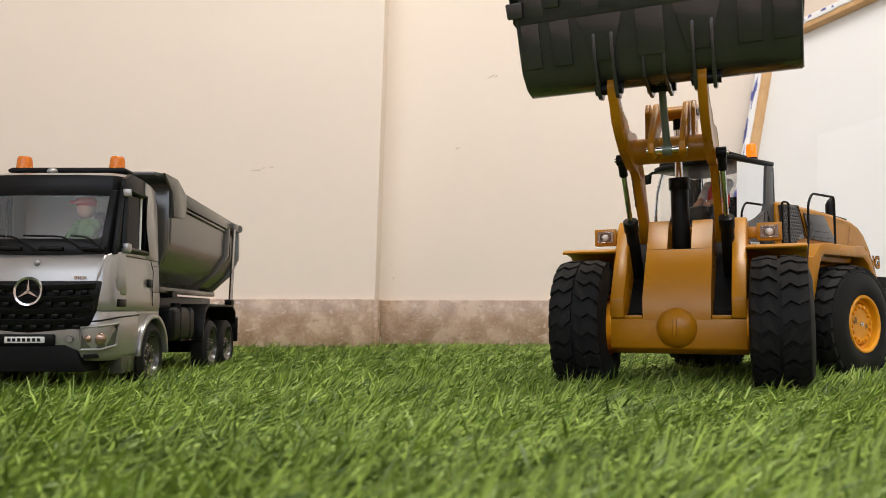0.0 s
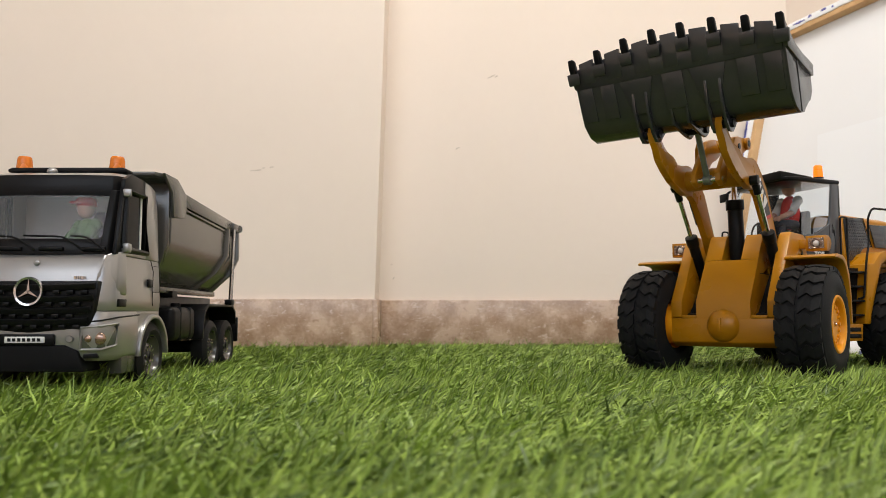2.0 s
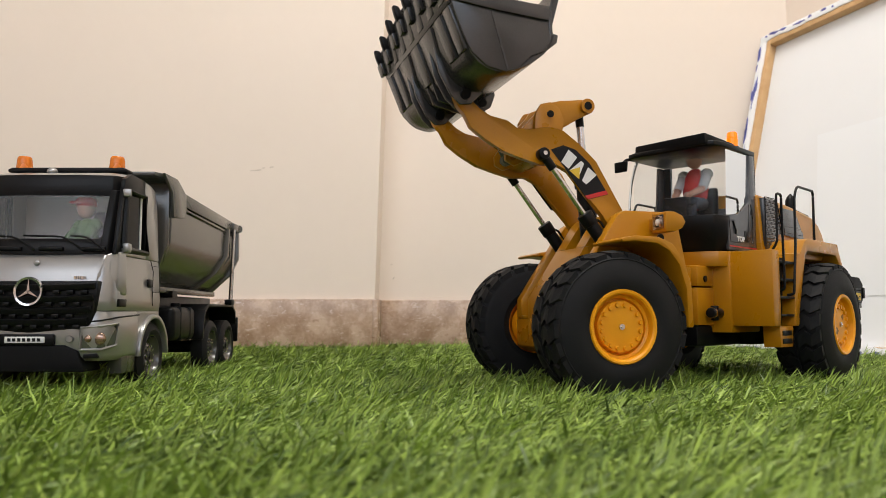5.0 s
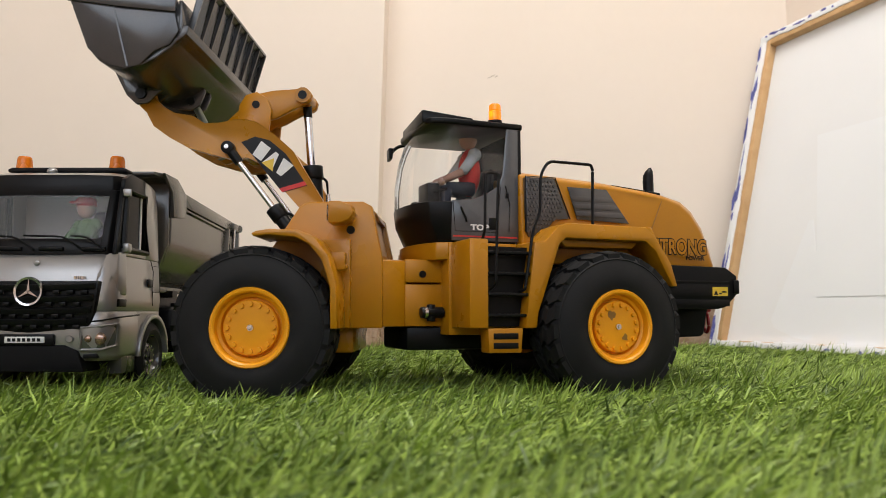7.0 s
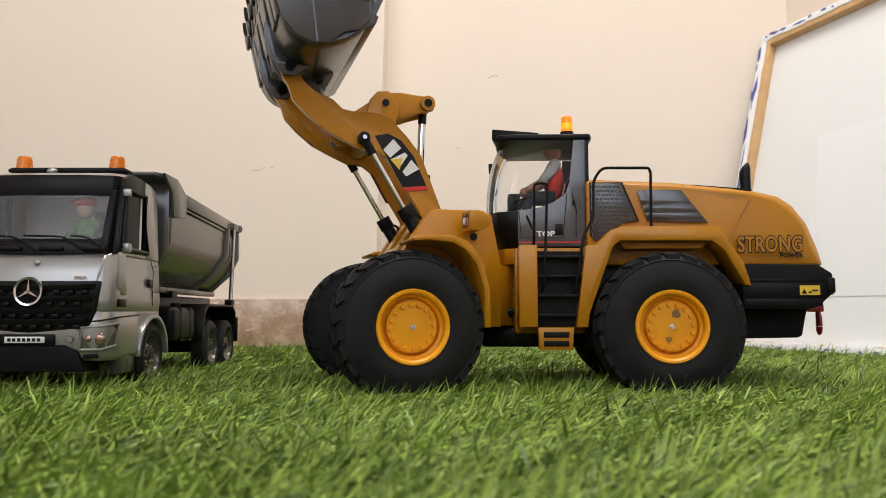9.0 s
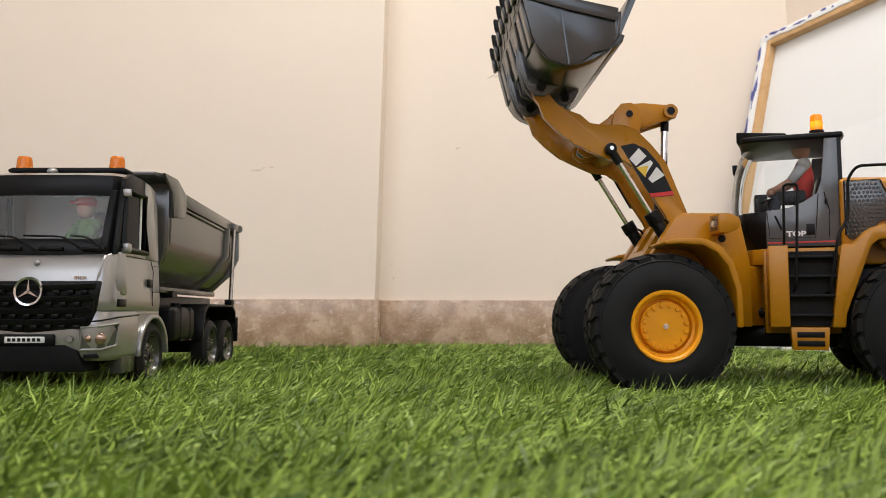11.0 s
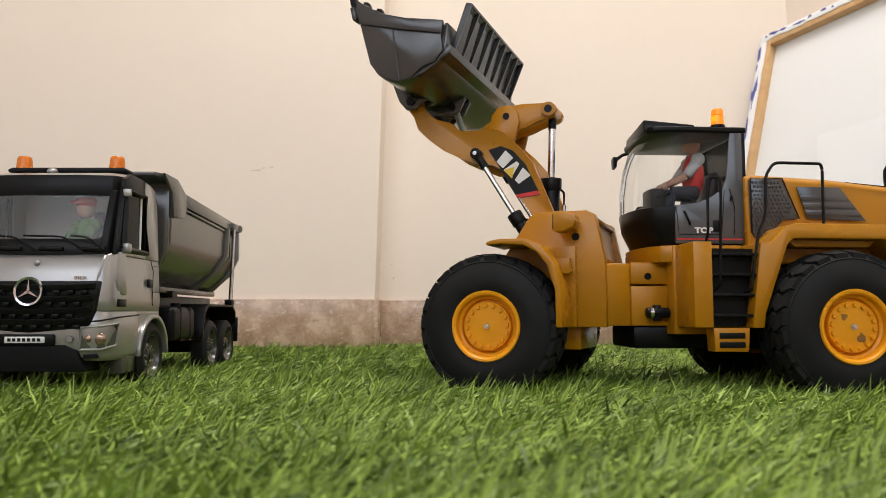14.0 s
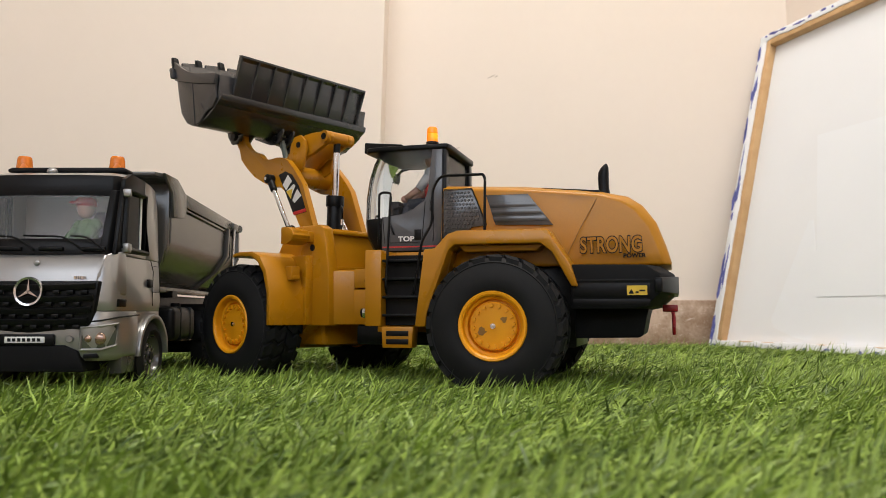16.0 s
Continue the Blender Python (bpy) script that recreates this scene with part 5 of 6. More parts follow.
gr = part("grille", extrude([(-0.0545, 0.0945), (0.0545, 0.0945), (0.0530, 0.0780), (0.0510, 0.0670), (0.0485, 0.0590), (0.0440, 0.0555), (0.0, 0.0525), (-0.0440, 0.0555), (-0.0485, 0.0590), (-0.0510, 0.0670), (-0.0530, 0.0780)], -0.0015, 0.0100), BLACK, truck, "black slatted radiator grille", bevel=0.0010)
for k, (z, h) in enumerate(((0.0880, 0.0525), (0.0785, 0.0515), (0.0690, 0.0498), (0.0605, 0.0470))):
    rows = []
    for i in range(13):
        x = -h + 2 * h * i / 12
        d = 0.0012 * (1 - (x / 0.055) ** 2)
        sag = 0.0015 * (x / 0.05) ** 2
        rows.append([(x, -0.0016 - d, z + 0.0038 + sag), (x, -0.0044 - d, z + 0.0026 + sag), (x, -0.0030 - d, z - 0.0020 + sag), (x, 0.0, z - 0.0014 + sag)])
    sl = part("slat", loft(rows), BLACK, gr, "curved black grille slat", bevel=0.0004)
    for i in range(-4, 5):
        x = i * 0.0112 + (0.0056 if k % 2 else 0)
        if abs(x) < h - 0.006 and not (k < 2 and abs(x) < 0.012):
            part("notch", box(x - 0.0026, x + 0.0026, -0.0052, -0.002, z - 0.0046, z - 0.0014), BLACK, gr, bevel=0.0006)
bd = part("badge", lathe([(0.0096, -0.0010), (0.0096, -0.0024), (0.0112, -0.0028), (0.0118, -0.0018), (0.0118, 0.0)], 40), CHROME, truck, "round bright front badge")
bd.matrix_basis = pose(0.0012, -0.0040, 0.0853)
part("badge_disc", lathe([(0.0, 0.0), (0.0112, 0.0), (0.0112, 0.0022), (0.0, 0.0022)], 32), BLACK, bd)
for a in (90, 210, 330):
    c, s = math.cos(radians(a)), math.sin(radians(a))
    part("badge_spoke", extrude([(0.0100 * c, 0.0100 * s), (0.0013 * -s, 0.0013 * c), (0.0013 * s, 0.0013 * -c)], -0.0022, -0.0004), CHROME, bd)
part("bonnet_emblem", ball((0.0005, 0.0066, 0.1105), 0.0026, 1, 0.3, 1), SILVER, truck)
np_ = part("number_plate", box(-0.0165, 0.0150, -0.0050, -0.0030, 0.0448, 0.0498), WHITE, truck, "narrow pale number plate with dark bars", bevel=0.0004)
part("plate_frame", box(-0.0230, 0.0215, -0.0040, 0.0, 0.0430, 0.0518), BLACK, truck, bevel=0.0008)
for i in range(7):
    part("plate_bar", box(-0.0140 + 0.0039 * i, -0.0115 + 0.0039 * i, -0.0053, -0.0048, 0.0460, 0.0486), DECAL, np_)
part("parking_sensor", lathe([(0.0, -0.0006), (0.0024, -0.0006), (0.0028, 0.0), (0.0, 0.0)], 20), SILVER, truck).matrix_basis = pose(0.0335, -0.0022, 0.0478)
bmw = bmesh.new()
for x0, x1 in ((0.0330, 0.0345), (0.0352, 0.0362), (0.0370, 0.0380), (0.0386, 0.0405), (0.0412, 0.0420)):
    box(x0, x1, 0.0030, 0.0046, 0.0965, 0.0988, bmw)
part("bonnet_script", bmw, CHROME, truck, "small pale emblem script")


def truck_side(s):
    def b(x0, x1, *rest):
        return box(min(s * x0, s * x1), max(s * x0, s * x1), *rest)

    # headlight set into the bumper corner
    hl = part("headlight", loft([[(s * 0.0425, -0.0012, 0.0400), (s * 0.0425, -0.0012, 0.0560), (s * 0.0425, 0.01, 0.0560), (s * 0.0425, 0.01, 0.0400)], [(s * 0.0560, 0.0040, 0.0400), (s * 0.0560, 0.0040, 0.0570), (s * 0.0560, 0.015, 0.0570), (s * 0.0560, 0.015, 0.0400)],
                                 [(s * 0.0640, 0.0145, 0.0430), (s * 0.0645, 0.0145, 0.0590), (s * 0.0600, 0.024, 0.0590), (s * 0.0600, 0.024, 0.0430)]]), HEADLAMP, truck, "dark glassy headlight with two round reflectors", bevel=0.0008)
    for x, y, r in ((0.0470, 0.0002, 0.0030), (0.0550, 0.0036, 0.0052)):
        part("reflector", ball((s * x, y, 0.0480), r, 1, 0.55, 1), LAMPWELL, hl, "bright round reflector")
    part("headlight_rim", tube([(s * 0.0422, -0.0020, 0.0392), (s * 0.0422, -0.0022, 0.0568), (s * 0.0560, 0.0030, 0.0580), (s * 0.0648, 0.0140, 0.0600), (s * 0.0640, 0.0140, 0.0425), (s * 0.0560, 0.0030, 0.0392), (s * 0.0422, -0.0020, 0.0392)], 0.0013, 8), SILVER, hl)
    part("bumper_crease", tube([(s * 0.0440, -0.0012, 0.0610), (s * 0.0560, 0.0032, 0.0625), (s * 0.0650, 0.0150, 0.0650), (s * 0.0652, 0.0570, 0.0670)], 0.0007, 6), BLACK, truck, "dark crease above the headlight")
    part("fog_slot", loft([[(s * 0.0440, -0.0008, 0.0325), (s * 0.0440, -0.0008, 0.0360), (s * 0.0440, 0.004, 0.0360), (s * 0.0440, 0.004, 0.0325)], [(s * 0.0550, 0.0030, 0.0325), (s * 0.0535, 0.0024, 0.0365), (s * 0.0530, 0.01, 0.0365), (s * 0.0540, 0.01, 0.0325)]]), BLACK, truck, "dark fog lamp slot", bevel=0.0006)
    part("side_step", b(0.050, 0.0625, 0.0300, 0.0590, 0.0180, 0.0400), BEDGREY, truck, "grey boarding step", bevel=0.0020)
    part("step_gap", b(0.0630, 0.0642, 0.0300, 0.0560, 0.0400, 0.0440), BLACK, truck)
    # corner deflector from bumper to windscreen
    cd = loft([[(s * 0.0480, 0.0025, 0.0830), (s * 0.0620, 0.0150, 0.0830), (s * 0.0655, 0.0300, 0.0830), (s * 0.0600, 0.0300, 0.0830)], [(s * 0.0500, 0.0040, 0.1000), (s * 0.0630, 0.0150, 0.1010), (s * 0.0650, 0.0300, 0.1020), (s * 0.0600, 0.0300, 0.1020)],
               [(s * 0.0545, 0.0110, 0.1190), (s * 0.0620, 0.0190, 0.1210), (s * 0.0635, 0.0300, 0.1220), (s * 0.0600, 0.0300, 0.1220)]])
    part("corner_deflector", cd, SILVER, truck, "silver wind deflector at the cab corner", bevel=0.0022, segs=3)
    part("deflector_gap", loft([[(s * 0.0500, 0.0022, 0.0735), (s * 0.0640, 0.0170, 0.0735), (s * 0.0650, 0.0300, 0.0735), (s * 0.0600, 0.0300, 0.0735)], [(s * 0.0500, 0.0022, 0.0790), (s * 0.0642, 0.0170, 0.0800), (s * 0.0652, 0.0300, 0.0800), (s * 0.0600, 0.0300, 0.0800)]]), BLACK, truck, bevel=0.0006)
    # upper cab side with a door window
    for nm, pts in (("door_pillar", [(0.0140, 0.1185), (0.0265, 0.1185), (0.0330, 0.1700), (0.0330, 0.1780), (0.0270, 0.1780)]), ("door_pillar", [(0.0800, 0.1185), (0.1125, 0.1185), (0.1050, 0.1680), (0.0980, 0.1860), (0.0740, 0.1910), (0.0740, 0.1780)]),
                    ("window_rail", [(0.0270, 0.1760), (0.0740, 0.1760), (0.0740, 0.1915), (0.0420, 0.1925), (0.0290, 0.1860)]), ("window_sill", [(0.0260, 0.1185), (0.0805, 0.1185), (0.0802, 0.1235), (0.0268, 0.1235)])):
        dark = nm == "window_rail" or pts[0][0] < 0.02
        bm = extrude(pts, s * 0.0575, s * 0.0612, "x")
        part(nm, bm, BLACK if dark else SILVER, truck, "black door frame" if dark else "silver cab side", bevel=0.0009)
    part("window_frame", tube([(s * 0.0612, 0.0275, 0.1240), (s * 0.0606, 0.0335, 0.1755), (s * 0.0606, 0.0735, 0.1755), (s * 0.0612, 0.0795, 0.1240), (s * 0.0612, 0.0275, 0.1240)], 0.0032, 8), BLACK, truck, "black door window frame")
    part("window_bar", b(0.0590, 0.0606, 0.0665, 0.0690, 0.1240, 0.1750), WHITE, truck)
    w = part("door_window", extrude([(0.0270, 0.1235), (0.0800, 0.1235), (0.0740, 0.1760), (0.0330, 0.1760)], s * 0.0590, s * 0.0596, "x"), DOORGLASS, truck, "tinted door window")
    w.visible_shadow = False
    part("mirror_arm", b(0.0600, 0.0670, 0.0260, 0.0290, 0.1690, 0.1760), SILVER, truck, bevel=0.001)
    part("mirror_foot", b(0.0600, 0.0670, 0.0250, 0.0330, 0.1210, 0.1290), SILVER, truck, bevel=0.0015)
    part("door_handle", b(0.0620, 0.0645, 0.0800, 0.0900, 0.0920, 0.1000), BLACK, truck, "black door handle", bevel=0.0015)
    part("door_seam", tube([(s * 0.0634, 0.0930, 0.0750), (s * 0.0632, 0.0930, 0.1080), (s * 0.0618, 0.0900, 0.1180)], 0.0004, 6), BLACK, truck)
    part("locker_seam", tube([(s * 0.0632, 0.0945, 0.1130), (s * 0.0632, 0.1100, 0.1130), (s * 0.0634, 0.1105, 0.0880), (s * 0.0634, 0.0945, 0.0880)], 0.0004, 6), BLACK, truck)
    # arch over the front wheel
    arc = [(0.0965 + 0.0365 * math.cos(a), 0.0310 + 0.0365 * math.sin(a)) for a in [math.pi * k / 14 for k in range(15)]]
    inn = [(0.0965 + 0.0325 * math.cos(a), 0.0310 + 0.0325 * math.sin(a)) for a in [math.pi * k / 14 for k in range(14, -1, -1)]]
    part("front_arch", extrude(arc + inn, s * 0.0480, s * 0.0655, "x"), SILVER, truck, "silver front wheel arch", bevel=0.0008)
    part("arch_filler", extrude([(0.0580, 0.0700), (0.0580, 0.0450)] + [p for p in arc[::-1] if p[0] < 0.0965] + [(0.1125, 0.0640), (0.1125, 0.0705)], s * 0.0500, s * 0.0625, "x"), SILVER, truck, bevel=0.0006)
    part("air_tank", rod((s * 0.036, 0.1480, 0.0580), (s * 0.036, 0.1650, 0.0580), 0.012), BLACK, truck)
    tk = part("fuel_tank", b(0.0330, 0.0605, 0.1600, 0.2300, 0.0410, 0.0750), BLACK, truck, "dark rounded fuel tank", bevel=0.0060, segs=3)
    for y in (0.1800, 0.2100):
        part("tank_strap", b(0.0330, 0.0612, y, y + 0.0030, 0.0405, 0.0756), BLACK, tk, bevel=0.0060)
    part("tank_cap", rod((s * 0.050, 0.1950, 0.0750), (s * 0.050, 0.1950, 0.0790), 0.005), BLACK, tk)
    # twin rear arches
    pts = [(0.2480, 0.0400), (0.2500, 0.0560), (0.2560, 0.0700), (0.2680, 0.0765), (0.3650, 0.0765), (0.3780, 0.0700), (0.3830, 0.0560), (0.3850, 0.0560), (0.3820, 0.0720), (0.3690, 0.0795), (0.2650, 0.0795), (0.2530, 0.0725), (0.2460, 0.0560), (0.2450, 0.0400)]
    part("rear_arch", extrude(pts, s * 0.0300, s * 0.0640, "x"), BLACK, truck, "black arch over the two rear axles", bevel=0.0006)
    part("mud_flap", b(0.0330, 0.0645, 0.3890, 0.3930, 0.0330, 0.0640), BLACK, truck, "black rear mud flap", bevel=0.0010)


mirrored(truck_side)
# windscreen, header and roof
WS = [(-0.0590, 0.0240, 0.1190), (-0.0520, 0.0150, 0.1190), (-0.0250, 0.0110, 0.1190), (0.0250, 0.0110, 0.1190), (0.0520, 0.0150, 0.1190), (0.0590, 0.0240, 0.1190)]
WT = [(-0.0580, 0.0360, 0.1730), (-0.0510, 0.0280, 0.1730), (-0.0250, 0.0245, 0.1730), (0.0250, 0.0245, 0.1730), (0.0510, 0.0280, 0.1730), (0.0580, 0.0360, 0.1730)]


def screen():
    bm = bmesh.new()
    a, b = [bm.verts.new(p) for p in WS], [bm.verts.new(p) for p in WT]
    for i in range(5):
        bm.faces.new((a[i], a[i + 1], b[i + 1], b[i]))
    return bm


ws = part("windscreen", screen(), WINDSCREEN, truck, "wide curved windscreen")
ws.visible_shadow = False


def off(p, d, up):
    return (p[0], p[1] - d, p[2] + up)


part("screen_border", loft([[off(p, 0.0008, -0.001), off(p, 0.0008 - 0.0026, 0.0125), off(p, -0.0016 - 0.0026, 0.0125), off(p, -0.002, -0.001)] for p in WS]), BLACK, truck, "black band below the windscreen", bevel=0.0004)
part("header_panel", loft([[off(p, 0.0010, -0.004), off(p, -0.0006, 0.0160), off(p, -0.0060, 0.0165), off(p, -0.0060, -0.004)] for p in WT]), BLACK, truck, "dark tinted sun visor above the windscreen", bevel=0.0008)
for s in (1, -1):
    part("screen_pillar", loft([[(s * 0.0606, 0.0245, 0.118), (s * 0.0535, 0.0132, 0.118), (s * 0.0470, 0.0125, 0.118), (s * 0.0560, 0.0290, 0.118)], [(s * 0.0602, 0.0365, 0.175), (s * 0.0540, 0.0276, 0.175), (s * 0.0495, 0.0270, 0.175), (s * 0.0560, 0.0400, 0.175)]]), BLACK, truck, "black windscreen pillar", bevel=0.0008)
part("cab_roof", loft([slab(0.1870, 0.0290, 0.0595, 0.1020, 0.016, 0.012), slab(0.1925, 0.0370, 0.0560, 0.0980, 0.016, 0.012), slab(0.1950, 0.0480, 0.0500, 0.0900, 0.016, 0.012)]), SILVER, truck, "silver cab roof", bevel=0.0015)
# the wall's pale colour brightens the cab as seen through the windscreen
part("cab_rear", box(-0.0575, 0.0575, 0.0960, 0.1000, 0.1150, 0.1890), INTERIOR, truck, "rear cab wall, pale to lighten the dim cab", bevel=0.001)
part("roof_horn", ball((-0.009, 0.0450, 0.1955), 0.0045, 1, 1, 0.8), SILVER, truck)
part("dashboard", box(-0.0560, 0.0560, 0.0190, 0.0420, 0.1180, 0.1300), BLACK, truck, "black dashboard", bevel=0.004)
part("cab_seat", box(0.0160, 0.0480, 0.0700, 0.0900, 0.1180, 0.1620), CLOTH_DARK, truck, "dark driver seat", bevel=0.004)
tw = part("steering_wheel", lathe([(0.0110 + 0.0011 * math.cos(a), 0.0011 * math.sin(a)) for a in [k * math.pi / 4 for k in range(9)]], 28, "z"), BLACK, truck, "black steering wheel")
tw.matrix_basis = pose(0.030, 0.0440, 0.1370, 40, 0, 0)
for x0, x1 in ((-0.046, -0.018), (-0.012, 0.022), (0.026, 0.040)):
    wp = part("wiper", tube(smooth_line([(x1 + 0.014, 0.0090, 0.1215), (x1, 0.0080, 0.1325), (x0, 0.0085, 0.1335)]), 0.0009, 6), BLACK, truck, "black wiper arm and blade")
for x in (-0.024, 0.010, 0.044):
    part("wiper_box", box(x - 0.010, x + 0.010, 0.0085, 0.0130, 0.1210, 0.1245), BLACK, truck, bevel=0.001)
lb = part("light_bar", extrude([(-0.0500, 0.1960), (0.0530, 0.1960), (0.0540, 0.1985), (0.0500, 0.2005), (-0.0470, 0.2005), (-0.0510, 0.1985)], 0.0500, 0.0640), BLACK, truck, "black roof light bar", bevel=0.0010)
for x in (-0.030, 0.032):
    part("bar_foot", box(x, x + 0.006, 0.052, 0.060, 0.1930, 0.1965), BLACK, lb)
for x in (-0.0377, 0.0440):
    bcn = part("beacon", lathe([(0.0, 0.0112), (0.0050, 0.0112), (0.0058, 0.0102), (0.0062, 0.0075), (0.0068, 0.0010), (0.0072, 0.0)], 24, "z"), AMBER, truck, "unlit orange beacon with a faint glow added to its lens")
    bcn.matrix_basis = pose(x - 0.002, 0.0570, 0.1945)
# chassis and tipping body
part("chassis", box(-0.0300, 0.0300, 0.0600, 0.3950, 0.0420, 0.0620), BLACK, truck, "black chassis", bevel=0.001)
for s in (1, -1):
    part("sub_frame", box(s * 0.024 - 0.006, s * 0.024 + 0.006, 0.1250, 0.3850, 0.0620, 0.0880), BLACK, truck, bevel=0.001)
part("body_cushion", box(-0.0450, 0.0450, 0.2000, 0.2150, 0.0850, 0.0925), BLACK, truck)


def body_ring(y, top, grow=0.0):
    """A cross ring of the tipping body, thin walled: outside, then back along the inside."""
    o = [(-0.0640, top), (-0.0640, top - 0.0320), (-0.0640, 0.1400), (-0.0560, 0.1180), (-0.0340, 0.0950), (0.0340, 0.0950), (0.0560, 0.1180), (0.0640, 0.1400), (0.0640, top - 0.0320), (0.0640, top)]
    i = [(x * 0.96, z + (0.0025 if z < 0.15 else 0.0)) for x, z in o][::-1]
    return [(x, y, z) for x, z in o + i]


bed = part("tipping_body", loft([body_ring(0.1350, 0.1950), body_ring(0.1360, 0.1950), body_ring(0.3700, 0.1840), body_ring(0.3710, 0.1840)]), BEDGREY, truck, "grey tipping body with sloping sides", bevel=0.0006)
part("headboard", extrude([(-0.0630, 0.2000), (-0.0630, 0.1380), (-0.0550, 0.1160), (-0.0340, 0.0950), (0.0340, 0.0950), (0.0550, 0.1160), (0.0630, 0.1380), (0.0630, 0.2000)], 0.1300, 0.1350), BEDGREY, bed, "dark front board of the body", bevel=0.0008)
part("tailgate", extrude([(-0.0620, 0.1820), (-0.0620, 0.1400), (-0.0550, 0.1180), (-0.0340, 0.0960), (0.0340, 0.0960), (0.0550, 0.1180), (0.0620, 0.1400), (0.0620, 0.1820)], 0.3720, 0.3770), BEDGREY, bed, "grey tailgate", bevel=0.0008)
part("cab_guard", loft([[(-0.0600, 0.0980, 0.2025), (0.0600, 0.0980, 0.2025), (0.0600, 0.0980, 0.2060), (-0.0600, 0.0980, 0.2060)], [(-0.0655, 0.1200, 0.2010), (0.0655, 0.1200, 0.2010), (0.0655, 0.1200, 0.2070), (-0.0655, 0.1200, 0.2070)],
                        [(-0.0655, 0.1450, 0.1950), (0.0655, 0.1450, 0.1950), (0.0655, 0.1450, 0.2060), (-0.0655, 0.1450, 0.2060)]]), BEDGREY, bed, "cab guard reaching over the roof", bevel=0.0010)


def body_side(s):
    y = s * 0.0640
    part("guard_cheek", extrude([(0.1050, 0.2060), (0.1420, 0.2060), (0.1700, 0.1930), (0.1700, 0.1680), (0.1340, 0.1640), (0.1280, 0.1900)], s * 0.0640, s * 0.0672, "x"), BEDGREY, bed, "angled side of the cab guard", bevel=0.0008)
    part("top_rail", extrude([(0.1400, 0.1960), (0.3780, 0.1850), (0.3780, 0.1720), (0.1400, 0.1810)], s * 0.0640, s * 0.0668, "x"), BEDGREY, bed, "wide top rail", bevel=0.0009)
    part("rail_lip", extrude([(0.1500, 0.1790), (0.3700, 0.1705), (0.3700, 0.1680), (0.1500, 0.1765)], s * 0.0640, s * 0.0662, "x"), BEDGREY, bed, bevel=0.0006)

    def rib(pts):
        bm = loft([[(s * (x + 0.0042), yy - 0.0035, z), (s * (x + 0.0042), yy + 0.0035, z), (s * (x - 0.002), yy + 0.0045, z), (s * (x - 0.002), yy - 0.0045, z)] for x, yy, z in pts])
        return part("side_rib", bm, BEDGREY, bed, "raised side rib", bevel=0.0006)

    rib([(0.0640, 0.3300, 0.1740), (0.0640, 0.3250, 0.1400), (0.0560, 0.3080, 0.1180), (0.0345, 0.2900, 0.0950)])
    rib([(0.0640, 0.3720, 0.1800), (0.0640, 0.3740, 0.1400), (0.0560, 0.3660, 0.1180), (0.0345, 0.3600, 0.0950)])
    part("bottom_rail", box(min(s * 0.030, s * 0.0400), max(s * 0.030, s * 0.0400), 0.1380, 0.3700, 0.0900, 0.0965), BEDGREY, bed, bevel=0.0010)
    part("tail_hinge", rod((s * 0.0650, 0.3760, 0.1800), (s * 0.0690, 0.3740, 0.1800), 0.0052), BEDGREY, bed, "round tailgate hinge")
    part("hinge_block", box(min(s * 0.0640, s * 0.0690), max(s * 0.0640, s * 0.0690), 0.3450, 0.3780, 0.1750, 0.1850), BEDGREY, bed, bevel=0.0010)
    part("tail_rod", rod((s * 0.0690, 0.3480, 0.1760), (s * 0.0660, 0.3480, 0.0850), 0.0016), CHROME, bed, "thin steel tailgate rod")
    part("rod_cover", rod((s * 0.0680, 0.3520, 0.1760), (s * 0.0655, 0.3500, 0.0850), 0.0024), BEDGREY, bed)
    part("rod_foot", box(min(s * 0.0600, s * 0.0690), max(s * 0.0600, s * 0.0690), 0.3420, 0.3560, 0.0790, 0.0860), BLACK, bed, bevel=0.0010)


mirrored(body_side)


def truck_wheel():
    """Outer face towards +x."""
    h = 0.0085
    rim = part("wheel", lathe([(0.0, h - 0.0020), (0.0060, h - 0.0010), (0.0062, h - 0.0030), (0.0100, h - 0.0032), (0.0112, h - 0.0042), (0.0150, h - 0.0062), (0.0172, h - 0.0040), (0.0182, h - 0.0004), (0.0190, h), (0.0192, h - 0.0060)], 40), BEDGREY, truck, "grey dished truck wheel")
    part("tyre", lathe([(0.0186, h - 0.0050), (0.0195, h - 0.0002), (0.0235, h + 0.0012), (0.0285, h - 0.0006), (0.0305, h - 0.0024), (0.0308, 0.0), (0.0305, -h + 0.002), (0.0235, -h), (0.0186, -h + 0.003)], 48), RUBBER, rim, "black truck tyre")
    n = part("wheel_nuts", lathe([(0.0, h - 0.0006), (0.0035, h - 0.0006), (0.0042, h - 0.0022)], 20), BLACK, rim)
    for k in range(10):
        a = 2 * math.pi * k / 10
        part("nut", rod((0.0086 * math.cos(a), h - 0.0034, 0.0086 * math.sin(a)), (0.0086 * math.cos(a), h - 0.0016, 0.0086 * math.sin(a)), 0.0011, n=8), CHROME, rim)
    return rim


def settle_cab():
    """The cab and body are a touch lower towards the top."""
    table = ((0.0, 0.0), (0.05, 0.0), (0.085, 0.0), (0.118, -0.002), (0.172, -0.0030), (0.190, -0.0048), (0.21, -0.0058))
    for ob in truck.children_recursive:
        if ob.type == "MESH" and ob.matrix_basis == Matrix.Identity(4) and ob.parent in (truck, bed, gr, lb):
            for v in ob.data.vertices:
                v.co.z += float(np.interp(v.co.z, [a for a, b in table], [b for a, b in table]))


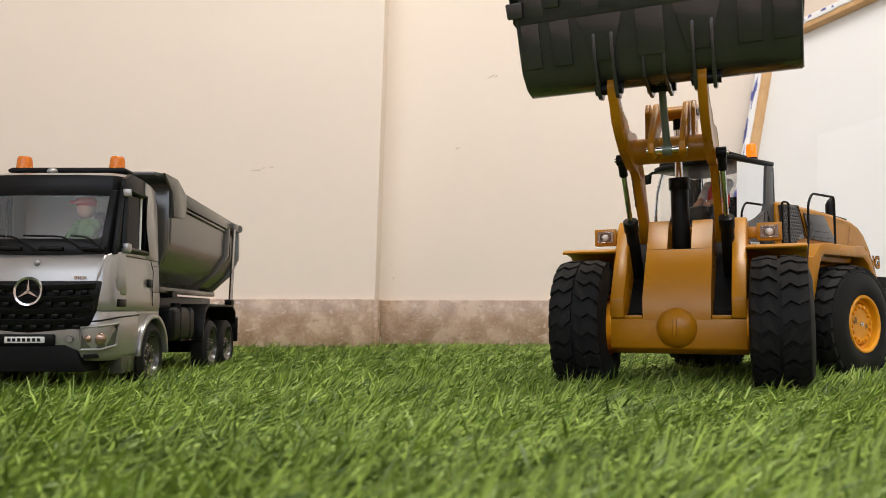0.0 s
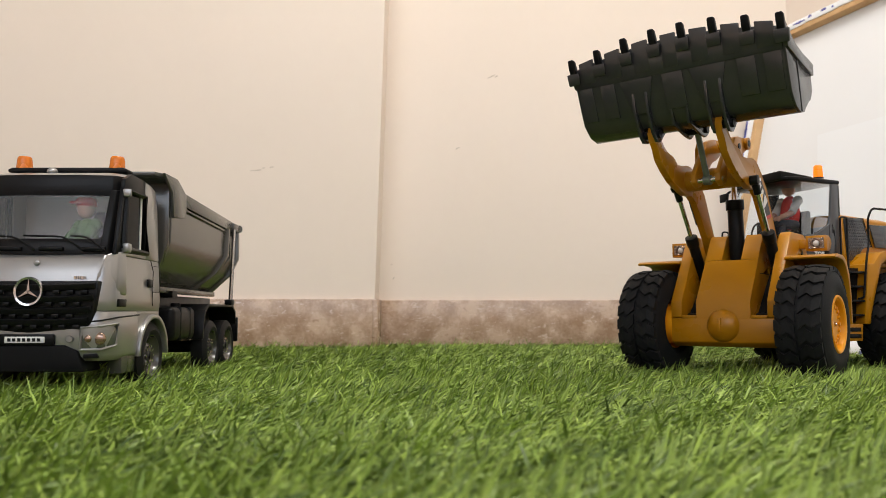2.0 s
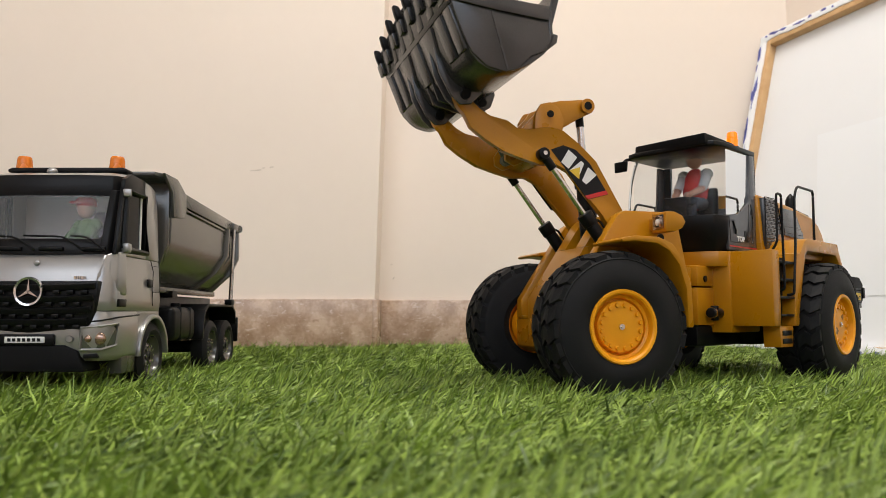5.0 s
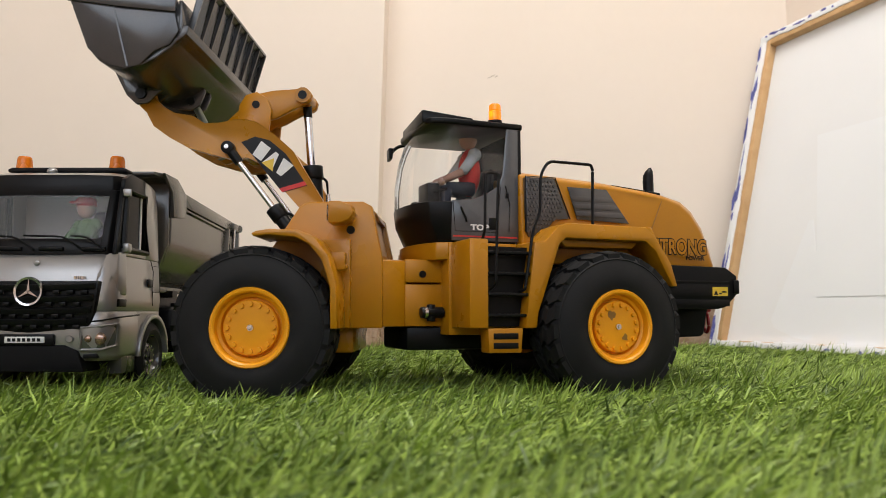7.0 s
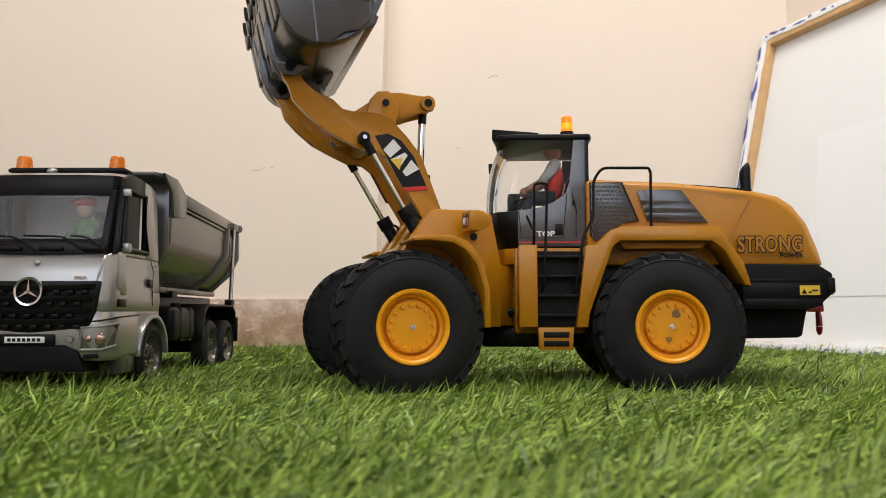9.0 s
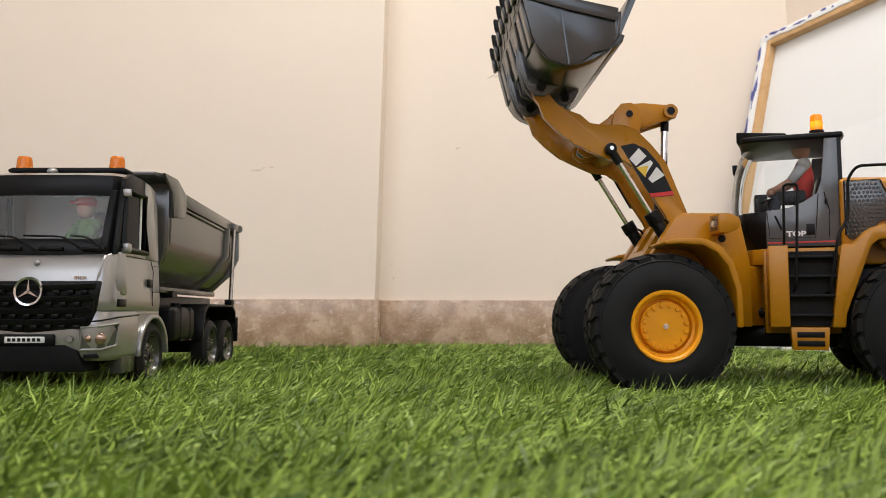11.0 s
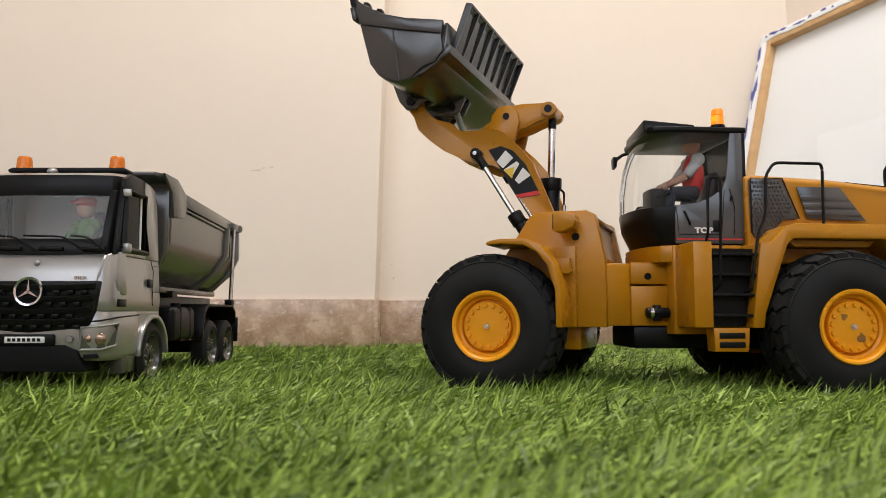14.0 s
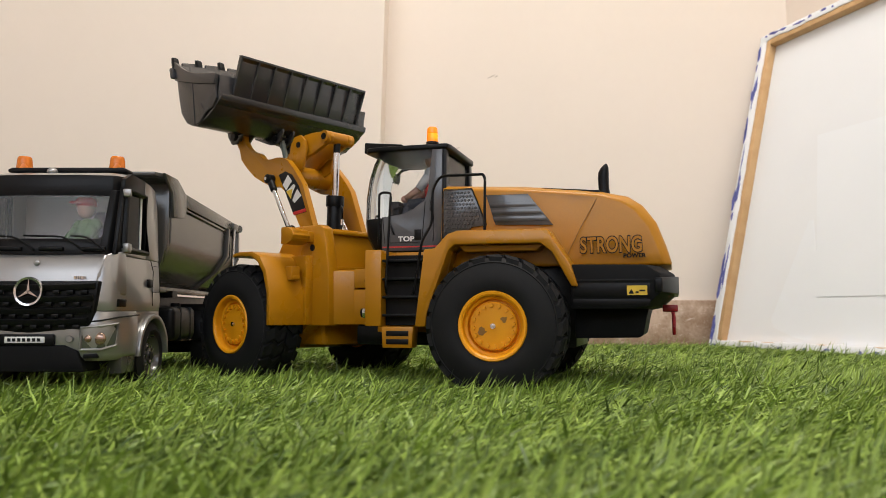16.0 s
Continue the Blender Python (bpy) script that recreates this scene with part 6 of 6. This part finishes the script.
settle_cab()
tw0 = truck_wheel()
wheel_poses = [pose(s * 0.0545, y, 0.0300, 0, 0, -90 * s) for y in (0.0965, 0.2845, 0.3495) for s in (1, -1)]
tw0.matrix_basis = wheel_poses[0]
for m in wheel_poses[1:]:
    copy_thing(tw0, m)
for y in (0.0965, 0.2845, 0.3495):
    part("axle", rod((-0.048, y, 0.030), (0.048, y, 0.030), 0.006), BLACK, truck)
passenger = doll("toy_driver", "toy figure with a red cap behind the truck windscreen", CLOTH_GREEN, CLOTH_GREEN, CLOTH_DARK, True, 0.0250)
passenger.matrix_basis = pose(-0.329 + 0.023, 0.63 + 0.0440, 0.1090, 0, 0, -125)


# ---- motion of the loader ----
def ride(t):
    """The ride at t seconds, gliding from row to row without overshoot."""
    rows = RIDE
    i = max(0, min(len(rows) - 2, next((k for k in range(len(rows) - 1) if t <= rows[k + 1][0]), len(rows) - 2)))

    def slope(k, c):
        if k == 0 or k == len(rows) - 1:
            return 0.0
        h0, h1 = rows[k][0] - rows[k - 1][0], rows[k + 1][0] - rows[k][0]
        d0, d1 = (rows[k][c] - rows[k - 1][c]) / h0, (rows[k + 1][c] - rows[k][c]) / h1
        if d0 * d1 <= 0:
            return 0.0
        w0, w1 = 2 * h1 + h0, h1 + 2 * h0
        return (w0 + w1) / (w0 / d0 + w1 / d1)

    a, b = rows[i], rows[i + 1]
    h = b[0] - a[0]
    s = (t - a[0]) / h
    out = []
    for c in range(1, 8):
        m0, m1 = slope(i, c) * h, slope(i + 1, c) * h
        out.append((2 * s ** 3 - 3 * s ** 2 + 1) * a[c] + (s ** 3 - 2 * s ** 2 + s) * m0 + (3 * s ** 2 - 2 * s ** 3) * b[c] + (s ** 3 - s ** 2) * m1)
    return out


def aim(p, q, y, flip=False):
    """A pose at p in the x-z plane at y, whose z axis points to q."""
    a = math.degrees(math.atan2(q[0] - p[0], q[1] - p[1]))
    return pose(p[0], y, p[1], 0, a, 0) @ pose(0, 0, 0, 0, 0, 180 if flip else 0)


def motions():
    shift = Matrix.Translation
    rows = {}

    def key(ob, t, m):
        rows.setdefault(ob, []).append((t, m))

    roll = {k: 40.0 if k == "rl" else 0.0 for k in WHEELS}
    before = {}
    for i in range(161):
        t = i / 10
        x, y, th, ph, b, c, k = ride(t)
        L = pose(x, y, 0, 0, 0, th)
        F = pose(HINGE, 0, 0, 0, 0, ph)
        B = F @ pose(BOOM_AT[0], 0, BOOM_AT[1], 0, -b, 0)
        C = B @ pose(PIN_AT[0], 0, PIN_AT[1], 0, -c, 0)
        D = B @ pose(CRANK_AT[0], 0, CRANK_AT[1], 0, -k, 0)
        key(loader, t, L)
        key(driver, t, L @ pose(0.0800, 0, 0.1670))
        for o, m in ((front, F), (boom, B), (bucket, C), (crank, D)):
            key(o, t, m)
        Fi = F.inverted()

        def at(M, p):
            v = Fi @ M @ Vector((p[0], 0, p[1]))
            return v.x, v.z

        for s, (barrel, piston) in LIFTS.items():
            p, q = LIFT_BASE, at(B, LIFT_PIN)
            m = aim(p, q, s * 0.0405, True)
            key(barrel, t, F @ m)
            key(piston, t, F @ shift((q[0] - p[0], 0, q[1] - p[1])) @ m)
        p, q = TILT_BASE, at(D, CRANK_TOP)
        m = aim(p, q, 0, True)
        key(TILT[0], t, F @ m)
        key(TILT[1], t, F @ shift((q[0] - p[0], 0, q[1] - p[1])) @ m)
        p, q = at(D, CRANK_LOW), at(C, LINK_PIN)
        key(link_bar, t, F @ aim(p, q, 0))
        for nm, w in WHEELS.items():
            s = 1 if nm[1] == "l" else -1
            base = (F if nm[0] == "f" else Matrix.Identity(4)) @ shift((AXLE if nm[0] == "f" else 0, s * 0.0805, R))
            g = L @ base
            if nm in before:
                step = g.translation - before[nm]
                roll[nm] += math.degrees(step.dot(g.col[0].to_3d()) / R)
            before[nm] = g.translation.copy()
            key(w, t, base @ pose(0, 0, 0, 0, roll[nm], 0) @ (Matrix.Identity(4) if s > 0 else pose(0, 0, 0, 0, 0, 180)))
    for ob in rows:
        walk(ob, rows[ob])


motions()
